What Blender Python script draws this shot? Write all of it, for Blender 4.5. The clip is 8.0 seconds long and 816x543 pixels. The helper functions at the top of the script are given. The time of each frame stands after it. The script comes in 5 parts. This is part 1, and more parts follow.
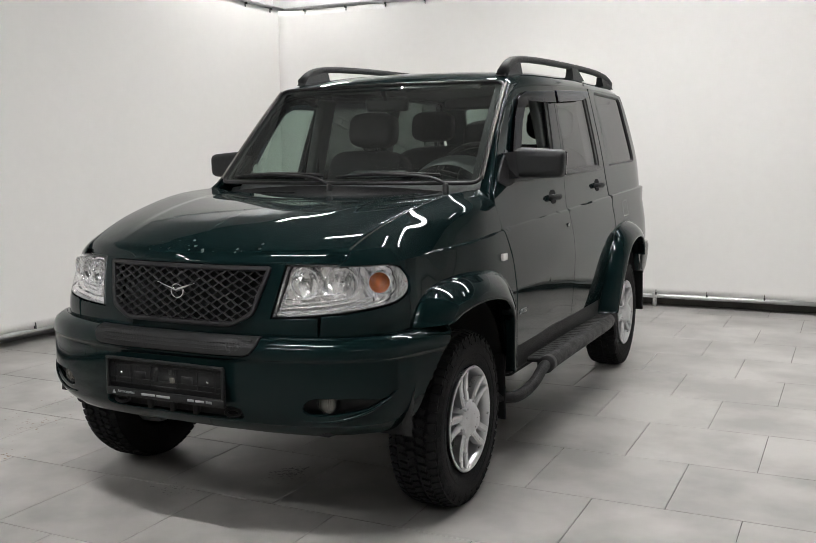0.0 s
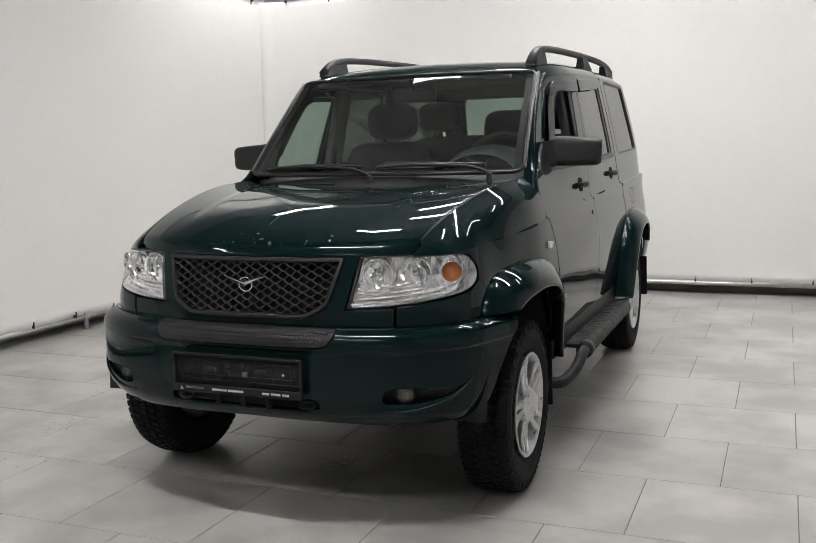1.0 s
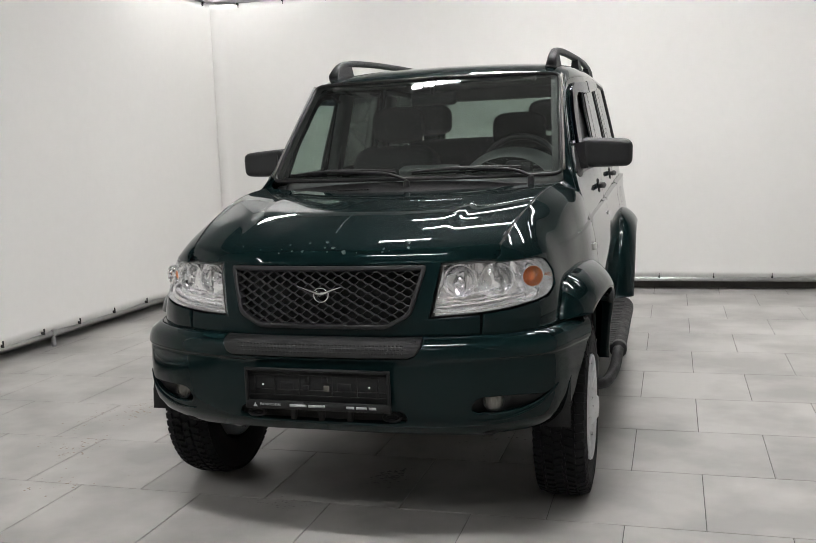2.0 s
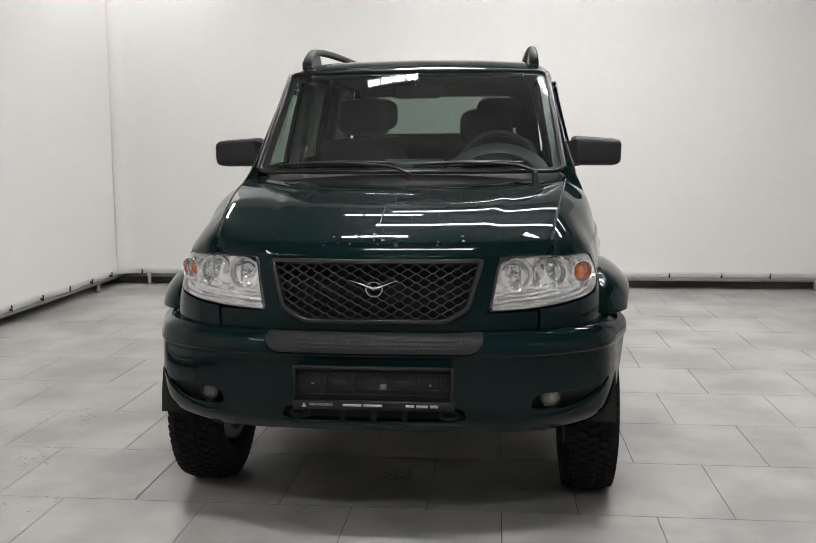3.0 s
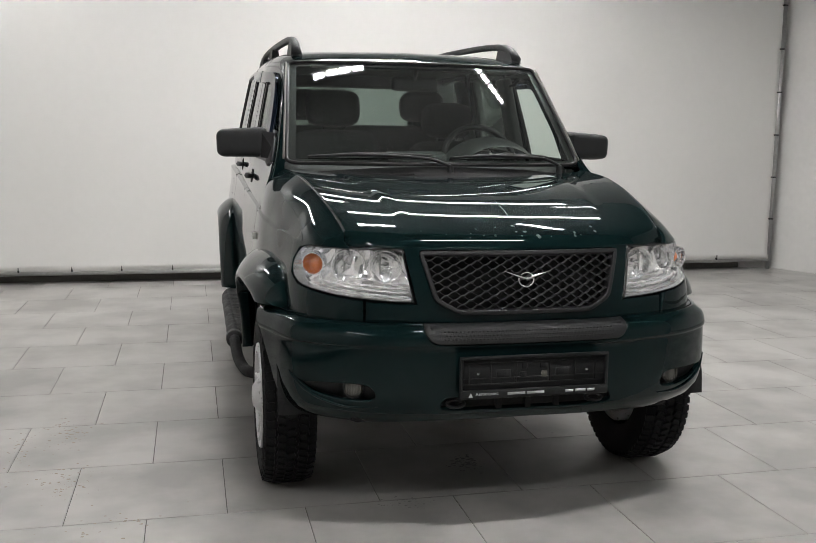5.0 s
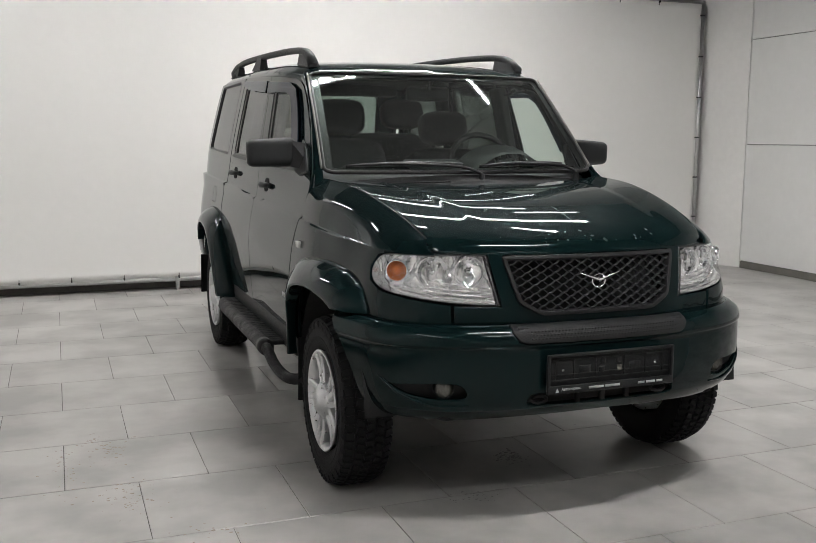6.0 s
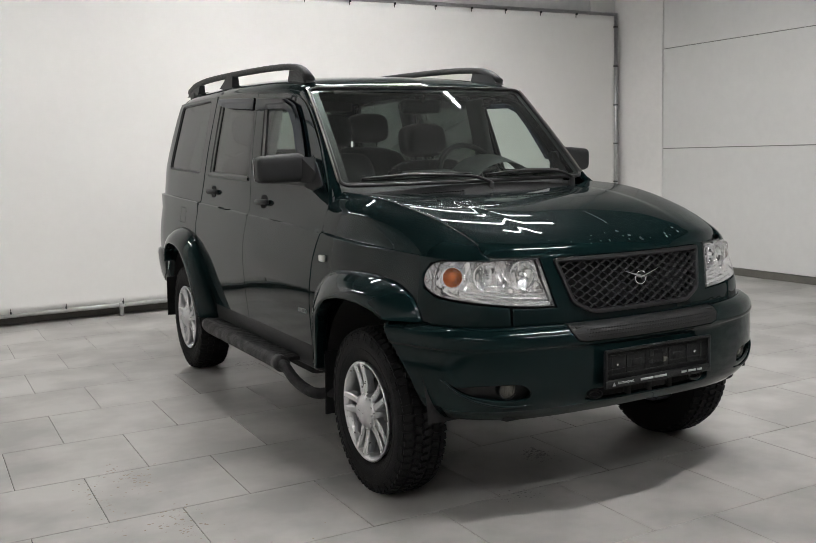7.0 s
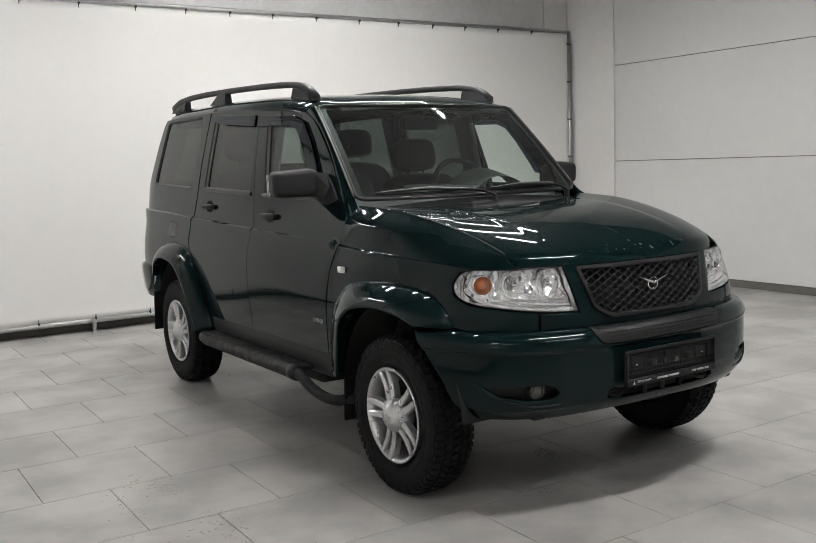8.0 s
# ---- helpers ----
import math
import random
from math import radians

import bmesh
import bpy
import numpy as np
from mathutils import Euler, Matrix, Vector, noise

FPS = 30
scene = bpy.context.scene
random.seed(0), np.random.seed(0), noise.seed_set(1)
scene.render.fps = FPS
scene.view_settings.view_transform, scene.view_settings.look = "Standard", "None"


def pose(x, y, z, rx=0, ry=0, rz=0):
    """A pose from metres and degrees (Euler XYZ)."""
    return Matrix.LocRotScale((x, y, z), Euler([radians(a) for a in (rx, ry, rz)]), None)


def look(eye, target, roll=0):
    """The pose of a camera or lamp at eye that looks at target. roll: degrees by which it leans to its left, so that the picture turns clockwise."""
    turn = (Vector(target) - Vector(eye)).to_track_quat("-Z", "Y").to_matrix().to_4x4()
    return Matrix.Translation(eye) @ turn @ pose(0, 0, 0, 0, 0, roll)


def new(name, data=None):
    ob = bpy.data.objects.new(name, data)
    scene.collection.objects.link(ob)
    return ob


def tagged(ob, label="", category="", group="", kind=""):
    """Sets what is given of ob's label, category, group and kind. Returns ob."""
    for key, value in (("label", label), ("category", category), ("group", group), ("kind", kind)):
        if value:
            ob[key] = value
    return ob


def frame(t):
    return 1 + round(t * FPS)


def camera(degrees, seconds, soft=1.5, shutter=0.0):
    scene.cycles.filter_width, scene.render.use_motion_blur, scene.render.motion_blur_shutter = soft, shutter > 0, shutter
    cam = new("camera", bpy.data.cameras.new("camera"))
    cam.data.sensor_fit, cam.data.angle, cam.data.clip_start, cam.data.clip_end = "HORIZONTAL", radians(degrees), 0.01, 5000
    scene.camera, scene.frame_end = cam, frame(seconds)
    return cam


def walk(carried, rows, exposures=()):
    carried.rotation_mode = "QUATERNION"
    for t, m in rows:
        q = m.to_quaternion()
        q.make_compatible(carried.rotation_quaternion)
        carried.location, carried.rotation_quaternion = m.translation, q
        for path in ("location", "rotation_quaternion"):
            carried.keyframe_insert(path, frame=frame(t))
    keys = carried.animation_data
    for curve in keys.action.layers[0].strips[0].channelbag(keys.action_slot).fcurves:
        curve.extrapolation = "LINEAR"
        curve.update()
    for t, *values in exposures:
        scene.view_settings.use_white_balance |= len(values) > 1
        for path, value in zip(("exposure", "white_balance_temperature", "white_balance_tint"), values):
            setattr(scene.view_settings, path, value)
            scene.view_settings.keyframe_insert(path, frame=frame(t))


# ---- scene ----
cam = camera(47.7, 8.0, soft=0.8)
PATH = [
    (0, (2.189, -3.307, 1.371), (1.327, -1.519, 1.127), -0.5),
    (0.5, (2.004, -3.445, 1.378), (1.192, -1.634, 1.138), -1.2),
    (1, (1.788, -3.509, 1.371), (1.036, -1.675, 1.108), -1.3),
    (1.5, (1.501, -3.546, 1.388), (0.823, -1.683, 1.126), -2.0),
    (1.7, (1.374, -3.595, 1.397), (0.741, -1.716, 1.135), -2.2),
    (3, (0.408, -3.697, 1.376), (0.215, -1.725, 1.105), -0.3),
    (3.5, (-0.024, -3.728, 1.397), (-0.017, -1.747, 1.123), 0.2),
    (4, (-0.378, -3.687, 1.37), (-0.232, -1.712, 1.097), 0.1),
    (4.5, (-0.761, -3.68, 1.377), (-0.452, -1.724, 1.094), 0.4),
    (5.8, (-1.68, -3.572, 1.394), (-1.029, -1.703, 1.109), 0.6),
    (6, (-1.842, -3.569, 1.409), (-1.139, -1.719, 1.126), 0.3),
    (6.5, (-2.158, -3.468, 1.4), (-1.317, -1.675, 1.129), -0.8),
    (7, (-2.454, -3.367, 1.4), (-1.515, -1.62, 1.146), -1.6),
    (7.5, (-2.758, -3.343, 1.415), (-1.743, -1.638, 1.167), -2.1),
    (8, (-2.89, -3.325, 1.424), (-1.817, -1.653, 1.192), -1.9),
]
walk(cam, [(t, look(eye, target, roll)) for t, eye, target, roll in PATH])

# ---------------------------------------------------------------- world and light
EXPOSURE = 0.0
scene.view_settings.exposure = EXPOSURE
world = bpy.data.worlds.new("world")
scene.world = world
world.use_nodes = True
world.node_tree.nodes["Background"].inputs[0].default_value = (0.6, 0.65, 0.7, 1)
world.node_tree.nodes["Background"].inputs[1].default_value = 0.03

CEILING = 4.3
# ceiling lamps: x, y, length, turn, cells, strength
LAMPS = [
    (1.0, 2.3, 3.1, 0, 0, 175), (1.0, 4.0, 3.1, 0, 0, 50),
    (-0.47, 1.31, 0.64, 0, 4, 210), (1.50, 1.42, 0.56, -40, 4, 180),
    (-0.60, 3.5, 0.8, 0, 4, 160), (2.60, 3.5, 0.8, 0, 4, 40),
    # this row: lamps at the sides, added as fill to brighten walls and floor
    (-2.9, -3.4, 2.4, 90, 4, 70), (-2.9, 4.4, 1.6, 90, 4, 140), (4.3, -4.4, 1.4, 90, 4, 60),
    (0.3, -2.0, 1.8, 0, 0, 250), (0.3, -4.2, 1.8, 0, 0, 130),
]


# ---------------------------------------------------------------- materials
def material(name, colour, rough=0.5, metal=0.0, coat=0.0, coat_rough=0.03, vary=0.0, scale=8.0, bump=0.0, bump_scale=60.0,
             rough_vary=0.0, emit=0.0, per_object=0.0, specular=0.5, stains=0.0, stain_scale=1.1, coat_ior=1.5):
    """A surface with its colour, gloss, stains at a large scale and grain at a small one."""
    m = bpy.data.materials.new(name)
    m.use_nodes = True
    nt = m.node_tree
    b = nt.nodes["Principled BSDF"]
    b.inputs["Base Color"].default_value = (*colour, 1)
    b.inputs["Roughness"].default_value = rough
    b.inputs["Metallic"].default_value = metal
    b.inputs["Coat Weight"].default_value = coat
    b.inputs["Coat Roughness"].default_value = coat_rough
    b.inputs["Specular IOR Level"].default_value = specular
    b.inputs["Coat IOR"].default_value = coat_ior
    if emit:
        b.inputs["Emission Color"].default_value = (*colour, 1)
        b.inputs["Emission Strength"].default_value = emit
    co = nt.nodes.new("ShaderNodeTexCoord")
    spot = co.outputs["Object"]
    if stains:
        spot = nt.nodes.new("ShaderNodeNewGeometry").outputs["Position"]
    last = None
    if vary:
        big, fine = nt.nodes.new("ShaderNodeTexNoise"), nt.nodes.new("ShaderNodeTexNoise")
        for n, s in ((big, scale), (fine, scale * 11)):
            n.inputs["Scale"].default_value = s
            n.inputs["Detail"].default_value = 5
            nt.links.new(spot, n.inputs["Vector"])
        mix = nt.nodes.new("ShaderNodeMath")
        mix.operation = "MULTIPLY_ADD"
        mix.inputs[1].default_value = 0.45
        nt.links.new(fine.outputs["Fac"], mix.inputs[0])
        half = nt.nodes.new("ShaderNodeMath")
        half.operation = "MULTIPLY"
        half.inputs[1].default_value = 0.55
        nt.links.new(big.outputs["Fac"], half.inputs[0])
        nt.links.new(half.outputs[0], mix.inputs[2])
        ramp = nt.nodes.new("ShaderNodeMapRange")
        ramp.inputs["From Min"].default_value, ramp.inputs["From Max"].default_value = 0.3, 0.7
        ramp.inputs["To Min"].default_value, ramp.inputs["To Max"].default_value = 1 - vary, 1 + vary
        nt.links.new(mix.outputs[0], ramp.inputs["Value"])
        last = ramp.outputs[0]
    if per_object:
        info = nt.nodes.new("ShaderNodeObjectInfo")
        r2 = nt.nodes.new("ShaderNodeMapRange")
        r2.inputs["To Min"].default_value, r2.inputs["To Max"].default_value = 1 - per_object, 1 + per_object
        nt.links.new(info.outputs["Random"], r2.inputs["Value"])
        if last is None:
            last = r2.outputs[0]
        else:
            mul = nt.nodes.new("ShaderNodeMath")
            mul.operation = "MULTIPLY"
            nt.links.new(last, mul.inputs[0])
            nt.links.new(r2.outputs[0], mul.inputs[1])
            last = mul.outputs[0]
    if stains:
        sn, sr, sm = nt.nodes.new("ShaderNodeTexNoise"), nt.nodes.new("ShaderNodeMapRange"), nt.nodes.new("ShaderNodeMath")
        sn.inputs["Scale"].default_value, sn.inputs["Detail"].default_value = stain_scale, 4
        sr.inputs["From Min"].default_value, sr.inputs["From Max"].default_value = 0.40, 0.62
        sr.inputs["To Min"].default_value, sr.inputs["To Max"].default_value = 1.0, 1 - stains
        sm.operation = "MULTIPLY"
        nt.links.new(spot, sn.inputs["Vector"])
        nt.links.new(sn.outputs["Fac"], sr.inputs["Value"])
        nt.links.new(sr.outputs[0], sm.inputs[0])
        nt.links.new(last, sm.inputs[1])
        last = sm.outputs[0]
    if last is not None:
        vm = nt.nodes.new("ShaderNodeVectorMath")
        vm.operation = "SCALE"
        vm.inputs[0].default_value = colour
        nt.links.new(last, vm.inputs["Scale"])
        nt.links.new(vm.outputs[0], b.inputs["Base Color"])
    if rough_vary:
        rn = nt.nodes.new("ShaderNodeTexNoise")
        rn.inputs["Scale"].default_value = scale * 2.3
        rn.inputs["Detail"].default_value = 6
        nt.links.new(spot, rn.inputs["Vector"])
        rr = nt.nodes.new("ShaderNodeMapRange")
        rr.inputs["From Min"].default_value, rr.inputs["From Max"].default_value = 0.3, 0.7
        rr.inputs["To Min"].default_value, rr.inputs["To Max"].default_value = max(0, rough - rough_vary), rough + rough_vary
        nt.links.new(rn.outputs["Fac"], rr.inputs["Value"])
        nt.links.new(rr.outputs[0], b.inputs["Roughness"])
    if bump:
        bn, bp = nt.nodes.new("ShaderNodeTexNoise"), nt.nodes.new("ShaderNodeBump")
        bn.inputs["Scale"].default_value = bump_scale
        bn.inputs["Detail"].default_value = 4
        bp.inputs["Strength"].default_value = bump
        bp.inputs["Distance"].default_value = 0.01
        nt.links.new(spot, bn.inputs["Vector"])
        nt.links.new(bn.outputs["Fac"], bp.inputs["Height"])
        nt.links.new(bp.outputs[0], b.inputs["Normal"])
    return m


def glass(name, tint, gloss=1.45, rough=0.0, dust=0.0):
    """Thin glass: what lies behind it shows through, tinted, and the room is mirrored in it."""
    m = bpy.data.materials.new(name)
    m.use_nodes = True
    nt = m.node_tree
    nt.nodes.remove(nt.nodes["Principled BSDF"])
    out = nt.nodes["Material Output"]
    tr, gl, lw, pw, fr, mx = (nt.nodes.new("ShaderNode" + k) for k in ("BsdfTransparent", "BsdfGlossy", "LayerWeight", "Math", "Math", "MixShader"))
    tr.inputs["Color"].default_value = (*tint, 1)
    gl.inputs["Roughness"].default_value = rough
    f0 = ((gloss - 1) / (gloss + 1)) ** 2 * 1.25
    lw.inputs["Blend"].default_value = 0.5
    pw.operation, pw.inputs[1].default_value = "POWER", 5.0
    fr.operation, fr.inputs[1].default_value, fr.inputs[2].default_value = "MULTIPLY_ADD", 1 - f0, f0
    nt.links.new(lw.outputs["Facing"], pw.inputs[0])
    nt.links.new(pw.outputs[0], fr.inputs[0])
    nt.links.new(fr.outputs[0], mx.inputs[0])
    nt.links.new(tr.outputs[0], mx.inputs[1])
    nt.links.new(gl.outputs[0], mx.inputs[2])
    last = mx.outputs[0]
    if dust:
        co, no, mr, df, md = (nt.nodes.new("ShaderNode" + k) for k in ("TexCoord", "TexNoise", "MapRange", "BsdfDiffuse", "MixShader"))
        no.inputs["Scale"].default_value, no.inputs["Detail"].default_value = 2.2, 7
        mr.inputs["From Min"].default_value, mr.inputs["From Max"].default_value = 0.3, 0.7
        mr.inputs["To Min"].default_value, mr.inputs["To Max"].default_value = dust * 0.5, dust * 1.5
        df.inputs["Color"].default_value = (0.6, 0.62, 0.6, 1)
        nt.links.new(co.outputs["Object"], no.inputs["Vector"])
        nt.links.new(no.outputs["Fac"], mr.inputs["Value"])
        nt.links.new(mr.outputs[0], md.inputs[0])
        nt.links.new(last, md.inputs[1])
        nt.links.new(df.outputs[0], md.inputs[2])
        last = md.outputs[0]
    nt.links.new(last, out.inputs["Surface"])
    return m


PAINT = material("green_paint", (0.0036, 0.0106, 0.0112), 0.38, 0.12, coat=1.0, coat_rough=0.022, vary=0.02, scale=3.0, specular=0.0, coat_ior=1.29)
BLACK = material("black_plastic", (0.010, 0.010, 0.011), 0.45, specular=0.4, vary=0.2, scale=20, bump=0.15, bump_scale=500)
GREY = material("grey_plastic", (0.016, 0.017, 0.018), 0.55, specular=0.38, vary=0.2, scale=14, bump=0.25, bump_scale=420)
STEP = material("step_rubber", (0.006, 0.006, 0.0064), 0.65, vary=0.5, scale=9, bump=0.3, bump_scale=200, rough_vary=0.15)
RUBBER = material("rubber", (0.006, 0.006, 0.0065), 0.75, specular=0.25, vary=0.35, scale=18, bump=0.3, bump_scale=160)
PAD_PLASTIC = material("pad_plastic", (0.0085, 0.0088, 0.0092), 0.5, specular=0.35, vary=0.25, scale=16, bump=0.3, bump_scale=300)
GASKET = material("gasket", (0.01, 0.01, 0.01), 0.35)
TRIM = material("bright_trim", (0.55, 0.56, 0.55), 0.22, 1.0, vary=0.1, scale=30)
BEAD = material("pillar_bead", (0.20, 0.185, 0.17), 0.45, 0.3, vary=0.1, scale=30)
CHROME = material("chrome", (0.85, 0.86, 0.87), 0.07, 1.0)
REFLECTOR = material("reflector", (0.99, 0.99, 0.99), 0.06, 0.74, bump=0.12, bump_scale=45)
ALLOY = material("alloy", (0.62, 0.62, 0.63), 0.32, 0.85, vary=0.1, scale=25, rough_vary=0.06)
AMBER = material("amber_lens", (0.62, 0.15, 0.03), 0.2, coat=1.0)
FOG = material("fog_lens", (0.13, 0.125, 0.11), 0.2, 0.4, coat=1.0)
WHITE_LENS = material("white_lens", (0.7, 0.7, 0.66), 0.25, coat=1.0)
MESH = material("grille_mesh_plastic", (0.026, 0.027, 0.028), 0.45, specular=0.45, vary=0.15, scale=30)
FABRIC = material("seat_fabric", (0.012, 0.013, 0.014), 0.9, vary=0.25, scale=40, bump=0.4, bump_scale=600)
DASH = material("dash_plastic", (0.10, 0.107, 0.105), 0.6, vary=0.15, scale=25, bump=0.3, bump_scale=500)
LINER = material("roof_liner", (0.05, 0.052, 0.05), 0.9, vary=0.1, scale=20)
UNDER = material("underbody", (0.008, 0.008, 0.008), 0.85, vary=0.4, scale=10, bump=0.3, bump_scale=90)
PLATE = material("plate_holder_plastic", (0.007, 0.0075, 0.008), 0.5, specular=0.3, vary=0.25, scale=30, bump=0.3, bump_scale=260)
LETTER = material("printed_white", (0.42, 0.43, 0.43), 0.5)
CHIP = material("bare_primer", (0.05, 0.07, 0.067), 0.6, vary=0.3, scale=60)
SCREEN_GLASS = glass("windscreen_glass", (0.66, 0.77, 0.71), 1.6, dust=0.03)
CLEAR = glass("lamp_glass", (0.99, 0.99, 0.99), 1.4)
SIDE_GLASS = glass("side_glass", (0.48, 0.56, 0.52), 1.55)
REAR_GLASS = glass("tailgate_glass", (0.27, 0.31, 0.29), 1.5)
DARK_GLASS = glass("privacy_glass", (0.085, 0.095, 0.09), 1.55)
SMOKED = glass("smoked_acrylic", (0.035, 0.05, 0.085), 1.3)

CLOTH = material("white_screen_cloth", (0.75, 0.742, 0.72), 0.85, vary=0.02, scale=1.2, bump=0.06, bump_scale=9)
STEEL = material("galvanised_tube", (0.5, 0.5, 0.5), 0.3, 0.9, vary=0.15, scale=30)
SKIRT = material("skirting_paint", (0.13, 0.125, 0.11), 0.6, vary=0.2, scale=6)
CLAMP = material("dark_clamp", (0.05, 0.05, 0.05), 0.5, 0.5)
GREY_WALL = material("grey_painted_wall", (0.64, 0.64, 0.63), 0.8, vary=0.1, scale=1.5)
WALL = material("painted_wall", (0.72, 0.71, 0.69), 0.7, vary=0.05, scale=1.5, bump=0.05, bump_scale=40)
PANEL = material("wall_panel_paint", (0.66, 0.66, 0.645), 0.5, vary=0.04, scale=1.1, bump=0.05, bump_scale=12)
JOINT = material("panel_joint", (0.2, 0.2, 0.19), 0.8)
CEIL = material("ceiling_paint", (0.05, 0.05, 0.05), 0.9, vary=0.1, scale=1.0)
GROUT = material("grout", (0.11, 0.108, 0.10), 0.9, vary=0.3, scale=6)
DIRT = material("dried_dirt", (0.33, 0.28, 0.235), 0.8, vary=0.3, scale=40)
SMUDGE = material("dark_smudge", (0.21, 0.205, 0.20), 0.5, vary=0.3, scale=40)
TILE = material("porcelain_tile", (0.445, 0.433, 0.412), 0.30, vary=0.03, scale=1.7, per_object=0.045, stains=0.34, stain_scale=2.0)
LAMP_BODY = material("lamp_housing", (0.6, 0.6, 0.6), 0.5)
TUBE_LIGHT = {p: material("lamp_diffuser", (1.0, 0.985, 0.98), 0.5, emit=float(p)) for p in sorted({lamp[5] for lamp in LAMPS})}


# ---------------------------------------------------------------- mesh helpers
def mesh_part(name, verts, faces, mat, parent=None, label="", smooth=True, normals=None):
    me = bpy.data.meshes.new(name)
    me.from_pydata([tuple(map(float, v)) for v in verts], [], [tuple(map(int, f)) for f in faces])
    me.polygons.foreach_set("use_smooth", [smooth] * len(me.polygons))
    me.materials.append(mat)
    me.update()
    if normals is not None:
        me.normals_split_custom_set_from_vertices([tuple(n) for n in normals])
    ob = new(name, me)
    if parent is not None:
        ob.parent = parent
    if label:
        ob["label"] = label
    return ob


def part(name, bm, mat, parent=None, label="", smooth=True):
    me = bpy.data.meshes.new(name)
    bm.to_mesh(me)
    bm.free()
    me.polygons.foreach_set("use_smooth", [smooth] * len(me.polygons))
    me.materials.append(mat)
    ob = new(name, me)
    if parent is not None:
        ob.parent = parent
    if label:
        ob["label"] = label
    return ob


def joined(*pieces):
    verts, faces, n = [], [], 0
    for v, f in pieces:
        verts.extend(v)
        faces.extend([tuple(i + n for i in q) for q in f])
        n += len(v)
    return verts, faces


def moved(piece, m):
    return [m @ Vector(v) for v in piece[0]], piece[1]


def flipped(piece):
    """The mirror image across the car's middle plane."""
    return [(-v[0], v[1], v[2]) for v in piece[0]], [tuple(reversed(f)) for f in piece[1]]


def sided(piece, s):
    return piece if s > 0 else flipped(piece)


def block(size, bevel=0.0, segments=2, m=None):
    """A box of that size round the origin, with rounded edges."""
    bm = bmesh.new()
    bmesh.ops.create_cube(bm, size=1.0)
    for v in bm.verts:
        v.co = Vector((v.co.x * size[0], v.co.y * size[1], v.co.z * size[2]))
    if bevel:
        bmesh.ops.bevel(bm, geom=bm.edges[:], offset=bevel, segments=segments, affect="EDGES", profile=0.5)
    bm.verts.index_update()
    out = [v.co.copy() for v in bm.verts], [tuple(v.index for v in f.verts) for f in bm.faces]
    bm.free()
    return moved(out, m) if m is not None else out


def pillow(size, m=None, power=0.55, n=20):
    """A soft rounded cushion of that size."""
    bend = lambda v: math.copysign(abs(v) ** power, v)
    verts, faces = [], []
    for j in range(n // 2 + 1):
        a = math.pi * j / (n // 2) - math.pi / 2
        for i in range(n):
            c = 2 * math.pi * i / n
            verts.append(Vector((size[0] / 2 * bend(math.cos(a)) * bend(math.cos(c)), size[1] / 2 * bend(math.cos(a)) * bend(math.sin(c)), size[2] / 2 * bend(math.sin(a)))))
    for j in range(n // 2):
        for i in range(n):
            k = (i + 1) % n
            faces.append((j * n + i, j * n + k, (j + 1) * n + k, (j + 1) * n + i))
    return moved((verts, faces), m) if m is not None else (verts, faces)


def lathe(profile, seg=48, closed=False):
    """Turns (radius, along) pairs round the x axis."""
    verts, faces, n = [], [], len(profile)
    for i in range(seg):
        a = 2 * math.pi * i / seg
        for r, x in profile:
            verts.append((x, r * math.cos(a), r * math.sin(a)))
    for i in range(seg):
        j = (i + 1) % seg
        for k in range(n if closed else n - 1):
            l = (k + 1) % n
            faces.append((i * n + k, j * n + k, j * n + l, i * n + l))
    return verts, faces


def tube(points, radius, seg=12, caps=True):
    """A round tube along points; radius is a number or one for each point."""
    pts = [Vector(p) for p in points]
    rad = radius if isinstance(radius, (list, tuple)) else [radius] * len(pts)
    verts, faces, side = [], [], None
    for i, p in enumerate(pts):
        d = (pts[min(i + 1, len(pts) - 1)] - pts[max(i - 1, 0)]).normalized()
        if side is None:
            side = d.orthogonal().normalized()
        side = (side - d * side.dot(d)).normalized()
        up = d.cross(side)
        for k in range(seg):
            a = 2 * math.pi * k / seg
            verts.append(p + rad[i] * (math.cos(a) * side + math.sin(a) * up))
    for i in range(len(pts) - 1):
        for k in range(seg):
            l = (k + 1) % seg
            faces.append((i * seg + k, i * seg + l, (i + 1) * seg + l, (i + 1) * seg + k))
    if caps:
        faces.append(tuple(reversed(range(seg))))
        faces.append(tuple(range((len(pts) - 1) * seg, len(pts) * seg)))
    return verts, faces


def swept(points, sections):
    """Lofts closed sections (lists of points) one after the other."""
    n = len(sections[0])
    verts = [v for sec in sections for v in sec]
    faces = []
    for i in range(len(sections) - 1):
        for k in range(n):
            l = (k + 1) % n
            faces.append((i * n + k, i * n + l, (i + 1) * n + l, (i + 1) * n + k))
    faces.append(tuple(reversed(range(n))))
    faces.append(tuple(range((len(sections) - 1) * n, len(sections) * n)))
    return verts, faces


